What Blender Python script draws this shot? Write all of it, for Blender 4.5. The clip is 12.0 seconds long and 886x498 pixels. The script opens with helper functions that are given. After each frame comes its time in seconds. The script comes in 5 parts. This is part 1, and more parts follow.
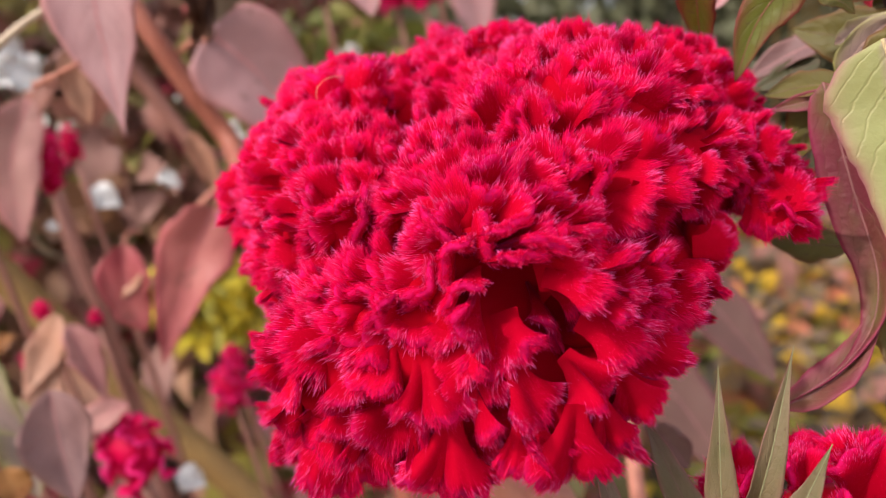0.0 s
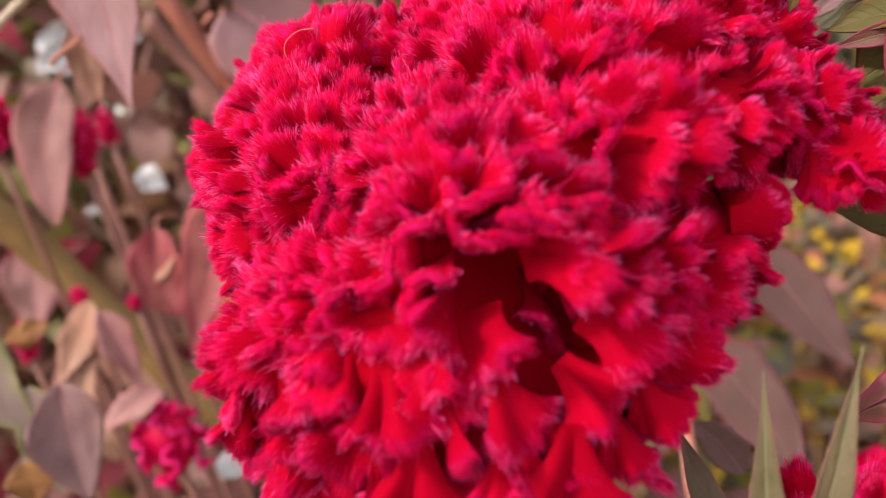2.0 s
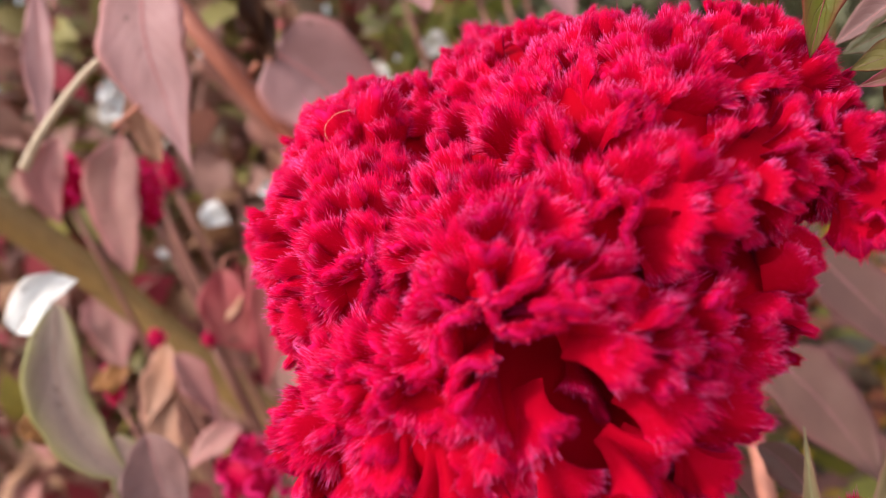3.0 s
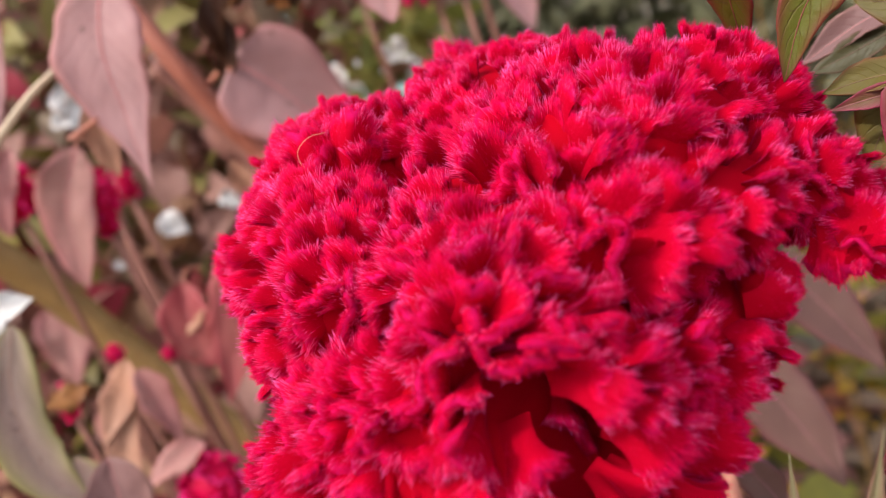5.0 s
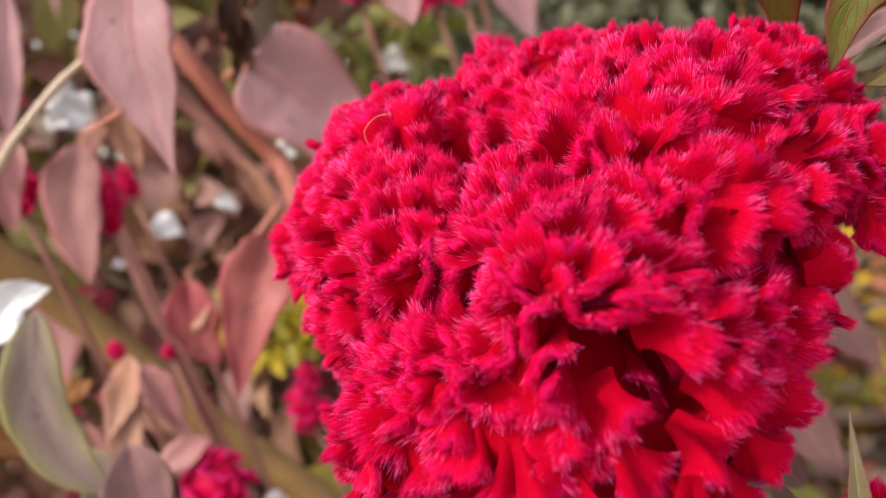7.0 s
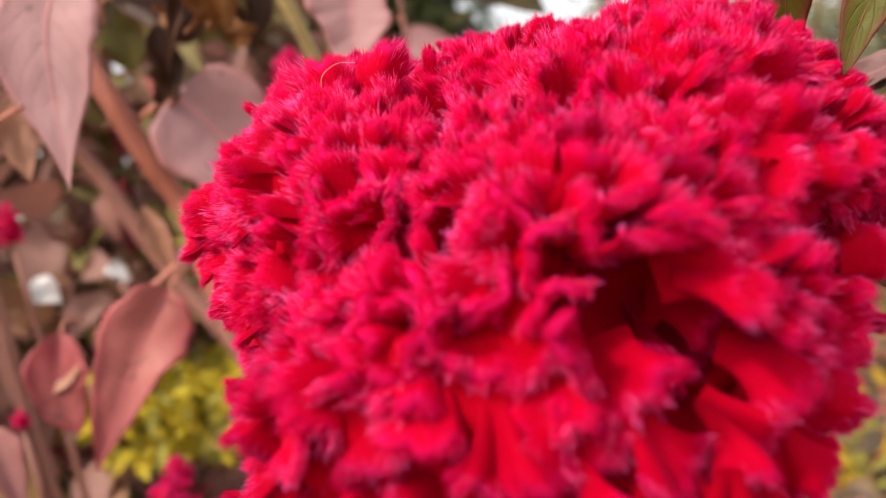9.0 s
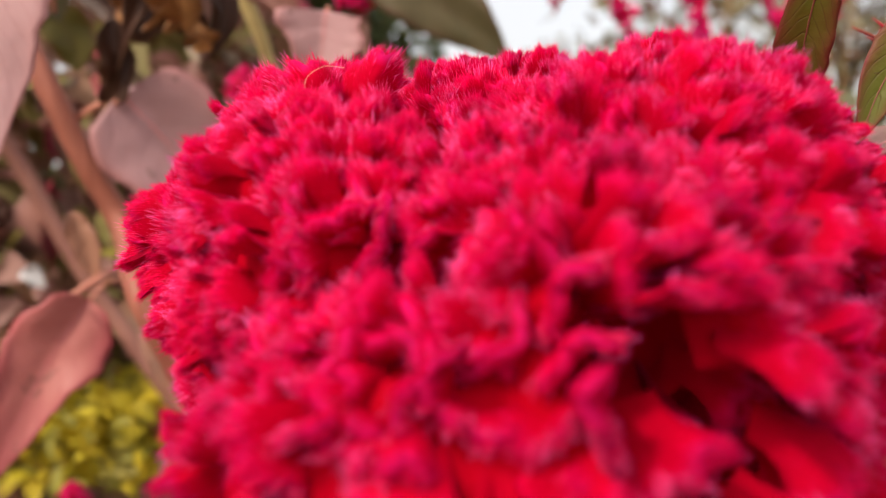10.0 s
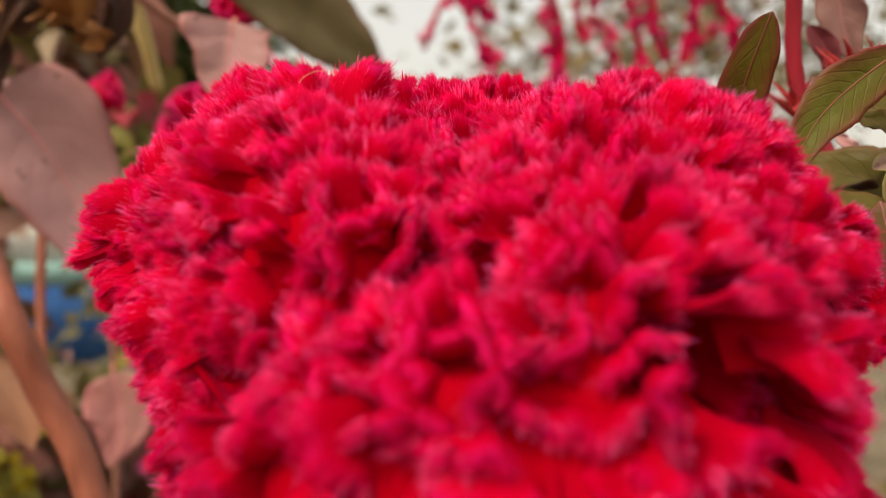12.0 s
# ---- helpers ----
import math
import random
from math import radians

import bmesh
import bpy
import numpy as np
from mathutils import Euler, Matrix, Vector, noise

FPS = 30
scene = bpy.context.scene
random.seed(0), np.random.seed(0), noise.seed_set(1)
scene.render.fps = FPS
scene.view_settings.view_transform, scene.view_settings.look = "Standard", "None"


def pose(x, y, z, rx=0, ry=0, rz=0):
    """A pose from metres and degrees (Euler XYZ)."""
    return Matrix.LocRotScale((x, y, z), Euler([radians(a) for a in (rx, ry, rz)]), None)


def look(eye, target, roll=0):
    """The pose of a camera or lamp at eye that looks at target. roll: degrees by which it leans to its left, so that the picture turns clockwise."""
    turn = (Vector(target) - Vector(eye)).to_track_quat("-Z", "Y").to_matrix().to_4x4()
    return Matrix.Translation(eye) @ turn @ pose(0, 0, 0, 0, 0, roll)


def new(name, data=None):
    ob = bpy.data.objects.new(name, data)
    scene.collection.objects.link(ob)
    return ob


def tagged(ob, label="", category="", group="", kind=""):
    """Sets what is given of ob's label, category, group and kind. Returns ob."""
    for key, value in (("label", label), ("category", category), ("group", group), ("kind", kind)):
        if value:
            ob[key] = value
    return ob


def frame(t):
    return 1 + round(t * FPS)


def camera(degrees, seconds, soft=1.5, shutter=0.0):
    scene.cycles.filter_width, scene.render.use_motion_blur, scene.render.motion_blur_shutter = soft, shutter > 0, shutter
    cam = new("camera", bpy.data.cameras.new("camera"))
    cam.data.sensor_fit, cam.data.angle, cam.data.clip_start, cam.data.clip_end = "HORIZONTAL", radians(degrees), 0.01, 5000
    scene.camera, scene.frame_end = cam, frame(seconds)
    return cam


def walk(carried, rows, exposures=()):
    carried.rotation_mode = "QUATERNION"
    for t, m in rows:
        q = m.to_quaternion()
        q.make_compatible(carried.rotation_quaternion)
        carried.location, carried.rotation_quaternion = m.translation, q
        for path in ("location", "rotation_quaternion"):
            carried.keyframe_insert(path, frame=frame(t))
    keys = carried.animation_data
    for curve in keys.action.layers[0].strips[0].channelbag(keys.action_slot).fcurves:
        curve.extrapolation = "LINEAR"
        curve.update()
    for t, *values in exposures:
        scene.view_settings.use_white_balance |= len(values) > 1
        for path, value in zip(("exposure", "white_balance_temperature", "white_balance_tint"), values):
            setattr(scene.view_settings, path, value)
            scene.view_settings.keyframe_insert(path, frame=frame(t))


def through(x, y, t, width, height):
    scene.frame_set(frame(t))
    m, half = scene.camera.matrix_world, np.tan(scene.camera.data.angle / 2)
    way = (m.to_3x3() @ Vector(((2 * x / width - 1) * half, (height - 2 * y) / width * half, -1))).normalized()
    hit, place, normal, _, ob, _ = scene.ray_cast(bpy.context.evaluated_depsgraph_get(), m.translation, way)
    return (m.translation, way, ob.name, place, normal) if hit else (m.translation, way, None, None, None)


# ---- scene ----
cam = camera(59.0, 12.0, 1.0)
cam.data.dof.use_dof, cam.data.dof.focus_distance, cam.data.dof.aperture_fstop = True, 0.166, 11.0
PATH = [
    (0, (0.0352, 0.0070, 0.9983), (-0.2847, 1.9103, 0.4739), -9.53),
    (0.5, (0.0421, 0.0153, 1.0047), (-0.2470, 1.9245, 0.4838), -10.47),
    (1, (0.0408, 0.0106, 1.0036), (-0.2499, 1.9210, 0.4877), -9.02),
    (1.5, (0.0397, 0.0186, 0.9942), (-0.3812, 1.9041, 0.4769), -9.39),
    (2, (0.0467, 0.0401, 0.9877), (-0.4490, 1.8976, 0.4362), -12.12),
    (2.5, (0.0513, 0.0392, 0.9969), (-0.5551, 1.8772, 0.4927), -15.19),
    (2.7, (0.0555, 0.0389, 1.0021), (-0.5933, 1.8597, 0.4886), -17.90),
    (4.3, (0.0506, 0.0343, 1.0041), (-0.5316, 1.8709, 0.4675), -16.22),
    (4.5, (0.0486, 0.0380, 1.0022), (-0.4922, 1.8832, 0.4518), -15.93),
    (5, (0.0518, 0.0414, 1.0086), (-0.4956, 1.8866, 0.4649), -17.83),
    (5.5, (0.0481, 0.0395, 1.0076), (-0.5282, 1.8694, 0.4425), -18.32),
    (6, (0.0387, 0.0318, 1.0075), (-0.5333, 1.8629, 0.4417), -17.68),
    (6.5, (0.0288, 0.0310, 1.0048), (-0.4825, 1.8837, 0.4517), -16.05),
    (7, (0.0322, 0.0268, 1.0080), (-0.4434, 1.8970, 0.4824), -16.26),
    (7.5, (0.0397, 0.0185, 1.0049), (-0.2989, 1.9441, 0.5839), -17.49),
    (7.7, (0.0313, 0.0068, 1.0011), (-0.3249, 1.9367, 0.6151), -17.22),
    (9.3, (0.0036, 0.0574, 0.9641), (-0.1107, 2.0424, 0.7472), -5.26),
    (9.5, (-0.0004, 0.0609, 0.9615), (-0.0879, 2.0490, 0.7620), -3.60),
    (10, (-0.0028, 0.0646, 0.9679), (0.0156, 2.0588, 0.8174), -1.81),
    (10.5, (-0.0147, 0.0566, 0.9656), (0.0855, 2.0508, 0.8501), -0.01),
    (11, (-0.0211, 0.0549, 0.9687), (0.1844, 2.0426, 0.8860), 0.47),
    (11.5, (-0.0256, 0.0663, 0.9658), (0.2796, 2.0417, 0.8996), 1.01),
    (12, (-0.0301, 0.0654, 0.9641), (0.3918, 2.0192, 0.8969), 1.60),
]
STOPS = [(0.0, 0.2, 6400, 12), (7.7, 0.2, 6400, 12), (9.6, 0.2, 7000, 13), (10.0, 0.05, 7000, 13), (10.4, -0.2, 7800, 9), (12.0, -0.2, 8000, 9)]
walk(cam, [(t, look(eye, target, roll)) for t, eye, target, roll in PATH], STOPS)

# ---- light ----
world = bpy.data.worlds.new("sky")
scene.world = world
world.use_nodes = True
wn = world.node_tree.nodes
sky = wn.new("ShaderNodeTexSky")
sky.sky_type = "NISHITA"
sky.sun_disc = False
sky.sun_elevation, sky.sun_rotation = radians(46), radians(220)
sky.air_density, sky.dust_density, sky.ozone_density = 1.0, 7.0, 0.6
haze = wn.new("ShaderNodeBackground")
haze.inputs["Color"].default_value, haze.inputs["Strength"].default_value = (0.95, 0.975, 1.0, 1), 0.74
both = wn.new("ShaderNodeAddShader")
world.node_tree.links.new(sky.outputs[0], wn["Background"].inputs["Color"])
wn["Background"].inputs["Strength"].default_value = 0.10
world.node_tree.links.new(wn["Background"].outputs[0], both.inputs[0])
world.node_tree.links.new(haze.outputs[0], both.inputs[1])
world.node_tree.links.new(both.outputs[0], wn["World Output"].inputs["Surface"])
sun_data = bpy.data.lights.new("sun", "SUN")
sun_data.energy, sun_data.angle, sun_data.color = 3.0, radians(1.5), (1.0, 0.95, 0.87)
sun = new("sun", sun_data)
sun.matrix_world = look((0, 0, 0), (0.55, 0.44, -0.90))
rng = random.Random(7)


# ---- materials ----
def material(name, rough=0.6, spec=0.3):
    m = bpy.data.materials.new(name)
    m.use_nodes = True
    b = m.node_tree.nodes["Principled BSDF"]
    b.inputs["Roughness"].default_value = rough
    b.inputs["Specular IOR Level"].default_value = spec
    return m, m.node_tree.nodes, m.node_tree.links, b


def noise_tex(n, l, scale, detail=4.0, vec=None):
    t = n.new("ShaderNodeTexNoise")
    t.inputs["Scale"].default_value = scale
    t.inputs["Detail"].default_value = detail
    if vec is not None:
        l.new(vec, t.inputs["Vector"])
    return t


def ramp(n, l, fac, stops):
    r = n.new("ShaderNodeValToRGB")
    e = r.color_ramp.elements
    e[0].position, e[0].color = stops[0][0], (*stops[0][1], 1)
    e[1].position, e[1].color = stops[-1][0], (*stops[-1][1], 1)
    for p, c in stops[1:-1]:
        x = e.new(p)
        x.color = (*c, 1)
    l.new(fac, r.inputs["Fac"])
    return r


def maths(n, l, op, a, b=None, clamp=False):
    m = n.new("ShaderNodeMath")
    m.operation, m.use_clamp = op, clamp
    for i, v in enumerate((a, b)):
        if v is None:
            continue
        if isinstance(v, (int, float)):
            m.inputs[i].default_value = v
        else:
            l.new(v, m.inputs[i])
    return m.outputs[0]


def mix_colour(n, l, fac, a, b, mode="MIX"):
    m = n.new("ShaderNodeMix")
    m.data_type, m.blend_type = "RGBA", mode
    for key, v in ((0, fac), (6, a), (7, b)):
        if isinstance(v, (int, float)):
            m.inputs[key].default_value = v
        elif isinstance(v, tuple):
            m.inputs[key].default_value = (*v, 1)
        else:
            l.new(v, m.inputs[key])
    return m.outputs[2]


def add_translucent(m, n, l, b, colour, weight):
    t = n.new("ShaderNodeBsdfTranslucent")
    l.new(colour, t.inputs["Color"])
    s = n.new("ShaderNodeMixShader")
    s.inputs[0].default_value = weight
    l.new(b.outputs[0], s.inputs[1])
    l.new(t.outputs[0], s.inputs[2])
    l.new(s.outputs[0], n["Material Output"].inputs["Surface"])


def bump(n, l, b, height, strength, distance):
    k = n.new("ShaderNodeBump")
    k.inputs["Strength"].default_value, k.inputs["Distance"].default_value = strength, distance
    l.new(height, k.inputs["Height"])
    l.new(k.outputs[0], b.inputs["Normal"])


def plush_material(name, root, mid, tip, rough=0.5, spec=0.1, through=0.3):
    """Velvet of a cockscomb: crimson down with paler magenta ends."""
    m, n, l, b = material(name, rough, spec)
    at = n.new("ShaderNodeAttribute")
    at.attribute_name = "tip"
    geo = n.new("ShaderNodeTexCoord")
    nz = noise_tex(n, l, 90.0, 3.0, geo.outputs["Object"])
    info = n.new("ShaderNodeObjectInfo")
    f = maths(n, l, "MULTIPLY_ADD", nz.outputs["Fac"], 0.35)
    f.node.inputs[2].default_value = -0.17
    f = maths(n, l, "ADD", at.outputs["Fac"], f)
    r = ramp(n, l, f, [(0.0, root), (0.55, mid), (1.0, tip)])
    v = maths(n, l, "MULTIPLY_ADD", info.outputs["Random"], 0.24)
    v.node.inputs[2].default_value = 0.88
    hs = n.new("ShaderNodeHueSaturation")
    l.new(r.outputs[0], hs.inputs["Color"])
    l.new(v, hs.inputs["Value"])
    l.new(hs.outputs[0], b.inputs["Base Color"])
    b.inputs["Sheen Weight"].default_value = 0.15
    b.inputs["Sheen Roughness"].default_value = 0.35
    b.inputs["Sheen Tint"].default_value = (1.0, 0.05, 0.38, 1)
    add_translucent(m, n, l, b, hs.outputs[0], through)
    return m


def leaf_material(name, c1, c2, vein, edge, blotch=14.0, vein_gain=0.16, translucent=0.25, rough=0.5, rim_power=7.0, other=None):
    """Leaf blade: two tones in blotches, side veins, rim colour; the UV runs across (x) and along (y) the blade."""
    m, n, l, b = material(name, rough, 0.35)
    uv = n.new("ShaderNodeUVMap")
    sep = n.new("ShaderNodeSeparateXYZ")
    l.new(uv.outputs[0], sep.inputs[0])
    side = maths(n, l, "ABSOLUTE", maths(n, l, "MULTIPLY", maths(n, l, "SUBTRACT", sep.outputs[0], 0.5), 2.0))
    co = n.new("ShaderNodeTexCoord")
    info = n.new("ShaderNodeObjectInfo")
    off = n.new("ShaderNodeVectorMath")
    l.new(co.outputs["Object"], off.inputs[0])
    l.new(info.outputs["Random"], off.inputs[1])
    big = noise_tex(n, l, blotch, 5.0, off.outputs[0])
    mid = noise_tex(n, l, blotch * 4, 5.0, off.outputs[0])
    fine = noise_tex(n, l, blotch * 16, 5.0, off.outputs[0])
    wob = maths(n, l, "MULTIPLY", mid.outputs["Fac"], 1.5)
    ph = maths(n, l, "ADD", maths(n, l, "SUBTRACT", maths(n, l, "MULTIPLY", sep.outputs[1], 9.0), maths(n, l, "MULTIPLY", maths(n, l, "POWER", side, 1.4), 2.3)), wob)
    tri = maths(n, l, "ABSOLUTE", maths(n, l, "SUBTRACT", maths(n, l, "FRACT", ph), 0.5))
    line = maths(n, l, "SUBTRACT", 1.0, maths(n, l, "MULTIPLY", tri, 10.0), True)
    base = ramp(n, l, big.outputs["Fac"], [(0.40, c1), (0.60, c2)]).outputs[0]
    if other is not None:
        half = maths(n, l, "ADD", maths(n, l, "MULTIPLY", maths(n, l, "SUBTRACT", sep.outputs[0], 0.52), 9.0), maths(n, l, "SUBTRACT", mid.outputs["Fac"], 0.2), True)
        base = mix_colour(n, l, half, other, base)
    base = mix_colour(n, l, maths(n, l, "MULTIPLY", mid.outputs["Fac"], 0.22), base, tuple(0.6 * x for x in c2))
    base = mix_colour(n, l, maths(n, l, "MULTIPLY", fine.outputs["Fac"], 0.22), base, tuple(0.55 * x for x in c1))
    base = mix_colour(n, l, maths(n, l, "MULTIPLY", line, maths(n, l, "MULTIPLY", fine.outputs["Fac"], 2.4 * vein_gain)), base, vein)
    rim = maths(n, l, "MULTIPLY", maths(n, l, "POWER", side, rim_power), maths(n, l, "ADD", mid.outputs["Fac"], 0.3), True)
    base = mix_colour(n, l, rim, base, edge)
    spots = noise_tex(n, l, blotch * 6, 3.0, off.outputs[0])
    sp = maths(n, l, "MULTIPLY", maths(n, l, "GREATER_THAN", spots.outputs["Fac"], 0.68), 0.4)
    base = mix_colour(n, l, sp, base, (0.10, 0.045, 0.03))
    l.new(base, b.inputs["Base Color"])
    h = maths(n, l, "ADD", maths(n, l, "MULTIPLY", line, -0.7), maths(n, l, "ADD", fine.outputs["Fac"], mid.outputs["Fac"]))
    bump(n, l, b, h, 0.3, 0.0010)
    add_translucent(m, n, l, b, base, translucent)
    return m


def stem_material(name, c1, c2):
    m, n, l, b = material(name, 0.55, 0.3)
    co = n.new("ShaderNodeTexCoord")
    mp = n.new("ShaderNodeMapping")
    mp.inputs["Scale"].default_value = (1.0, 1.0, 0.12)
    l.new(co.outputs["Object"], mp.inputs["Vector"])
    streak = noise_tex(n, l, 260.0, 4.0, mp.outputs[0])
    patch = noise_tex(n, l, 22.0, 3.0, co.outputs["Object"])
    f = maths(n, l, "ADD", maths(n, l, "MULTIPLY", streak.outputs["Fac"], 0.5), maths(n, l, "MULTIPLY", patch.outputs["Fac"], 0.5))
    r = ramp(n, l, f, [(0.35, c1), (0.62, c2)])
    l.new(r.outputs[0], b.inputs["Base Color"])
    bump(n, l, b, streak.outputs["Fac"], 0.4, 0.001)
    return m


def plain_material(name, c1, c2, scale, rough=0.8, relief=0.3):
    m, n, l, b = material(name, rough, 0.25)
    co = n.new("ShaderNodeTexCoord")
    a = noise_tex(n, l, scale, 6.0, co.outputs["Object"])
    c = noise_tex(n, l, scale * 9, 4.0, co.outputs["Object"])
    f = maths(n, l, "ADD", maths(n, l, "MULTIPLY", a.outputs["Fac"], 0.65), maths(n, l, "MULTIPLY", c.outputs["Fac"], 0.35))
    r = ramp(n, l, f, [(0.38, c1), (0.62, c2)])
    l.new(r.outputs[0], b.inputs["Base Color"])
    bump(n, l, b, c.outputs["Fac"], relief, 0.01)
    return m


def island_material(name, stops, translucent=0.3):
    m, n, l, b = material(name, 0.6, 0.3)
    g = n.new("ShaderNodeNewGeometry")
    r = ramp(n, l, g.outputs["Random Per Island"], stops)
    r.color_ramp.interpolation = "CONSTANT"
    co = n.new("ShaderNodeTexCoord")
    nz = noise_tex(n, l, 35.0, 4.0, co.outputs["Object"])
    c = mix_colour(n, l, maths(n, l, "MULTIPLY", nz.outputs["Fac"], 0.6), r.outputs[0], (0.05, 0.03, 0.02))
    l.new(c, b.inputs["Base Color"])
    add_translucent(m, n, l, b, c, translucent)
    return m


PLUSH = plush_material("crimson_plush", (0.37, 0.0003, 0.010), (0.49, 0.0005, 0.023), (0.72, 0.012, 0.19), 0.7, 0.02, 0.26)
# The palest ends of the down also carry glints put into the colour.
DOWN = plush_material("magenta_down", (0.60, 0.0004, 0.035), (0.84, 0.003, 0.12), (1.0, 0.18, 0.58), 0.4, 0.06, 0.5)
PLUSH_DEEP = plush_material("deep_crimson_plush", (0.36, 0.0006, 0.012), (0.46, 0.001, 0.025), (0.6, 0.01, 0.06))
PLUSH_FAR = plush_material("far_crimson_plush", (0.50, 0.001, 0.05), (0.68, 0.004, 0.11), (0.85, 0.06, 0.36))
MAUVE = leaf_material("mauve_leaf", (0.51, 0.28, 0.295), (0.60, 0.35, 0.36), (0.36, 0.14, 0.14), (0.48, 0.19, 0.185))
MAUVE_DARK = leaf_material("dusky_leaf", (0.224, 0.120, 0.120), (0.327, 0.172, 0.163), (0.172, 0.077, 0.086), (0.258, 0.129, 0.112))
ROSE = leaf_material("rose_leaf", (0.447, 0.172, 0.172), (0.473, 0.241, 0.215), (0.387, 0.112, 0.129), (0.430, 0.129, 0.138))
LEAF_RED = leaf_material("red_leaf", (0.387, 0.060, 0.077), (0.473, 0.146, 0.129), (0.361, 0.043, 0.069), (0.387, 0.052, 0.069))
LEAF_RED_DARK = leaf_material("wine_leaf", (0.110, 0.011, 0.022), (0.165, 0.028, 0.039), (0.077, 0.008, 0.017), (0.248, 0.055, 0.077))
PEACH = leaf_material("peach_leaf", (0.473, 0.224, 0.138), (0.516, 0.275, 0.189), (0.413, 0.172, 0.120), (0.430, 0.189, 0.138))
VARIEGATED = leaf_material("variegated_leaf", (0.31, 0.205, 0.185), (0.35, 0.265, 0.21), (0.24, 0.14, 0.14), (0.29, 0.27, 0.07), 20.0, 0.2, rim_power=2.5)
# One bleached leaf, and the added blades that imitate bright gaps.
PALE = leaf_material("bleached_leaf", (0.74, 0.72, 0.71), (0.82, 0.81, 0.80), (0.55, 0.45, 0.42), (0.6, 0.5, 0.45))
OCHRE = leaf_material("ochre_leaf", (0.28, 0.10, 0.025), (0.42, 0.19, 0.06), (0.20, 0.07, 0.02), (0.12, 0.04, 0.015), 60.0)
DEAD = leaf_material("dead_leaf", (0.040, 0.013, 0.007), (0.080, 0.028, 0.014), (0.05, 0.02, 0.012), (0.12, 0.05, 0.02), 30.0)
BRACT = leaf_material("scarlet_bract", (0.46, 0.012, 0.03), (0.56, 0.04, 0.05), (0.3, 0.01, 0.02), (0.5, 0.08, 0.06), 60.0)
DARK_GREEN = leaf_material("dark_green_leaf", (0.08, 0.075, 0.03), (0.13, 0.10, 0.045), (0.07, 0.06, 0.03), (0.15, 0.07, 0.05), 18.0, 0.4, 0.3)
PURPLE = leaf_material("plum_leaf", (0.125, 0.058, 0.05), (0.19, 0.092, 0.072), (0.12, 0.04, 0.045), (0.18, 0.055, 0.06))
GREEN_RED = leaf_material("green_red_leaf", (0.135, 0.150, 0.013), (0.150, 0.095, 0.018), (0.10, 0.035, 0.014), (0.24, 0.012, 0.035), 30.0, 0.30, 0.4, rim_power=3.0)
OLIVE = leaf_material("olive_leaf", (0.133, 0.112, 0.021), (0.175, 0.140, 0.028), (0.091, 0.070, 0.014), (0.224, 0.084, 0.042), 24.0, 0.12, 0.4)
PALE_GREEN = leaf_material("pale_green_leaf", (0.35, 0.37, 0.135), (0.31, 0.31, 0.115), (0.46, 0.40, 0.18), (0.34, 0.10, 0.14), 26.0, 0.16, 0.25, other=(0.33, 0.22, 0.20))
PURPLE_GREEN = leaf_material("purple_green_leaf", (0.20, 0.03, 0.05), (0.16, 0.12, 0.035), (0.16, 0.09, 0.04), (0.32, 0.025, 0.09), 45.0, 0.2, 0.3, rim_power=2.6)
SPEAR = leaf_material("narrow_green_leaf", (0.13, 0.115, 0.04), (0.22, 0.16, 0.085), (0.25, 0.20, 0.12), (0.24, 0.09, 0.08), 60.0, 0.12, 0.3)
SPEAR_DARK = leaf_material("narrow_bronze_leaf", (0.15, 0.13, 0.05), (0.23, 0.15, 0.11), (0.15, 0.1, 0.06), (0.30, 0.10, 0.10), 60.0, 0.3, 0.3)
STEM_BROWN = stem_material("brown_stem", (0.22, 0.065, 0.042), (0.32, 0.105, 0.07))
STEM_OLIVE = stem_material("olive_stem", (0.17, 0.095, 0.032), (0.25, 0.145, 0.048))
STEM_PALE = stem_material("pale_stem", (0.42, 0.31, 0.22), (0.54, 0.43, 0.32))
STEM_PINK = stem_material("pink_stem", (0.38, 0.13, 0.09), (0.48, 0.20, 0.14))
STEM_MAUVE = stem_material("mauve_stem", (0.20, 0.08, 0.065), (0.29, 0.13, 0.10))
STEM_WINE = stem_material("wine_stem", (0.17, 0.005, 0.016), (0.28, 0.010, 0.026))
STEM_TAN = stem_material("tan_stalk", (0.42, 0.32, 0.13), (0.55, 0.43, 0.20))
FIBRE = plain_material("pale_fibre", (0.66, 0.34, 0.26), (0.80, 0.48, 0.36), 300.0)
SOIL = plain_material("garden_soil", (0.10, 0.08, 0.055), (0.20, 0.165, 0.12), 3.0, 0.95, 0.8)
STONE = plain_material("pale_stone", (0.55, 0.52, 0.47), (0.78, 0.75, 0.70), 12.0, 0.85, 0.4)
BARK = plain_material("bark", (0.07, 0.05, 0.035), (0.16, 0.12, 0.08), 9.0, 0.9, 0.9)
WHITE_WALL = plain_material("limewashed_wall", (0.62, 0.60, 0.55), (0.76, 0.74, 0.70), 5.0, 0.9, 0.2)
TEAL_PAINT = plain_material("teal_paint", (0.28, 0.52, 0.52), (0.36, 0.62, 0.60), 6.0, 0.7, 0.2)
BLUE_PAINT = plain_material("blue_paint", (0.02, 0.10, 0.34), (0.04, 0.15, 0.42), 6.0, 0.7, 0.2)
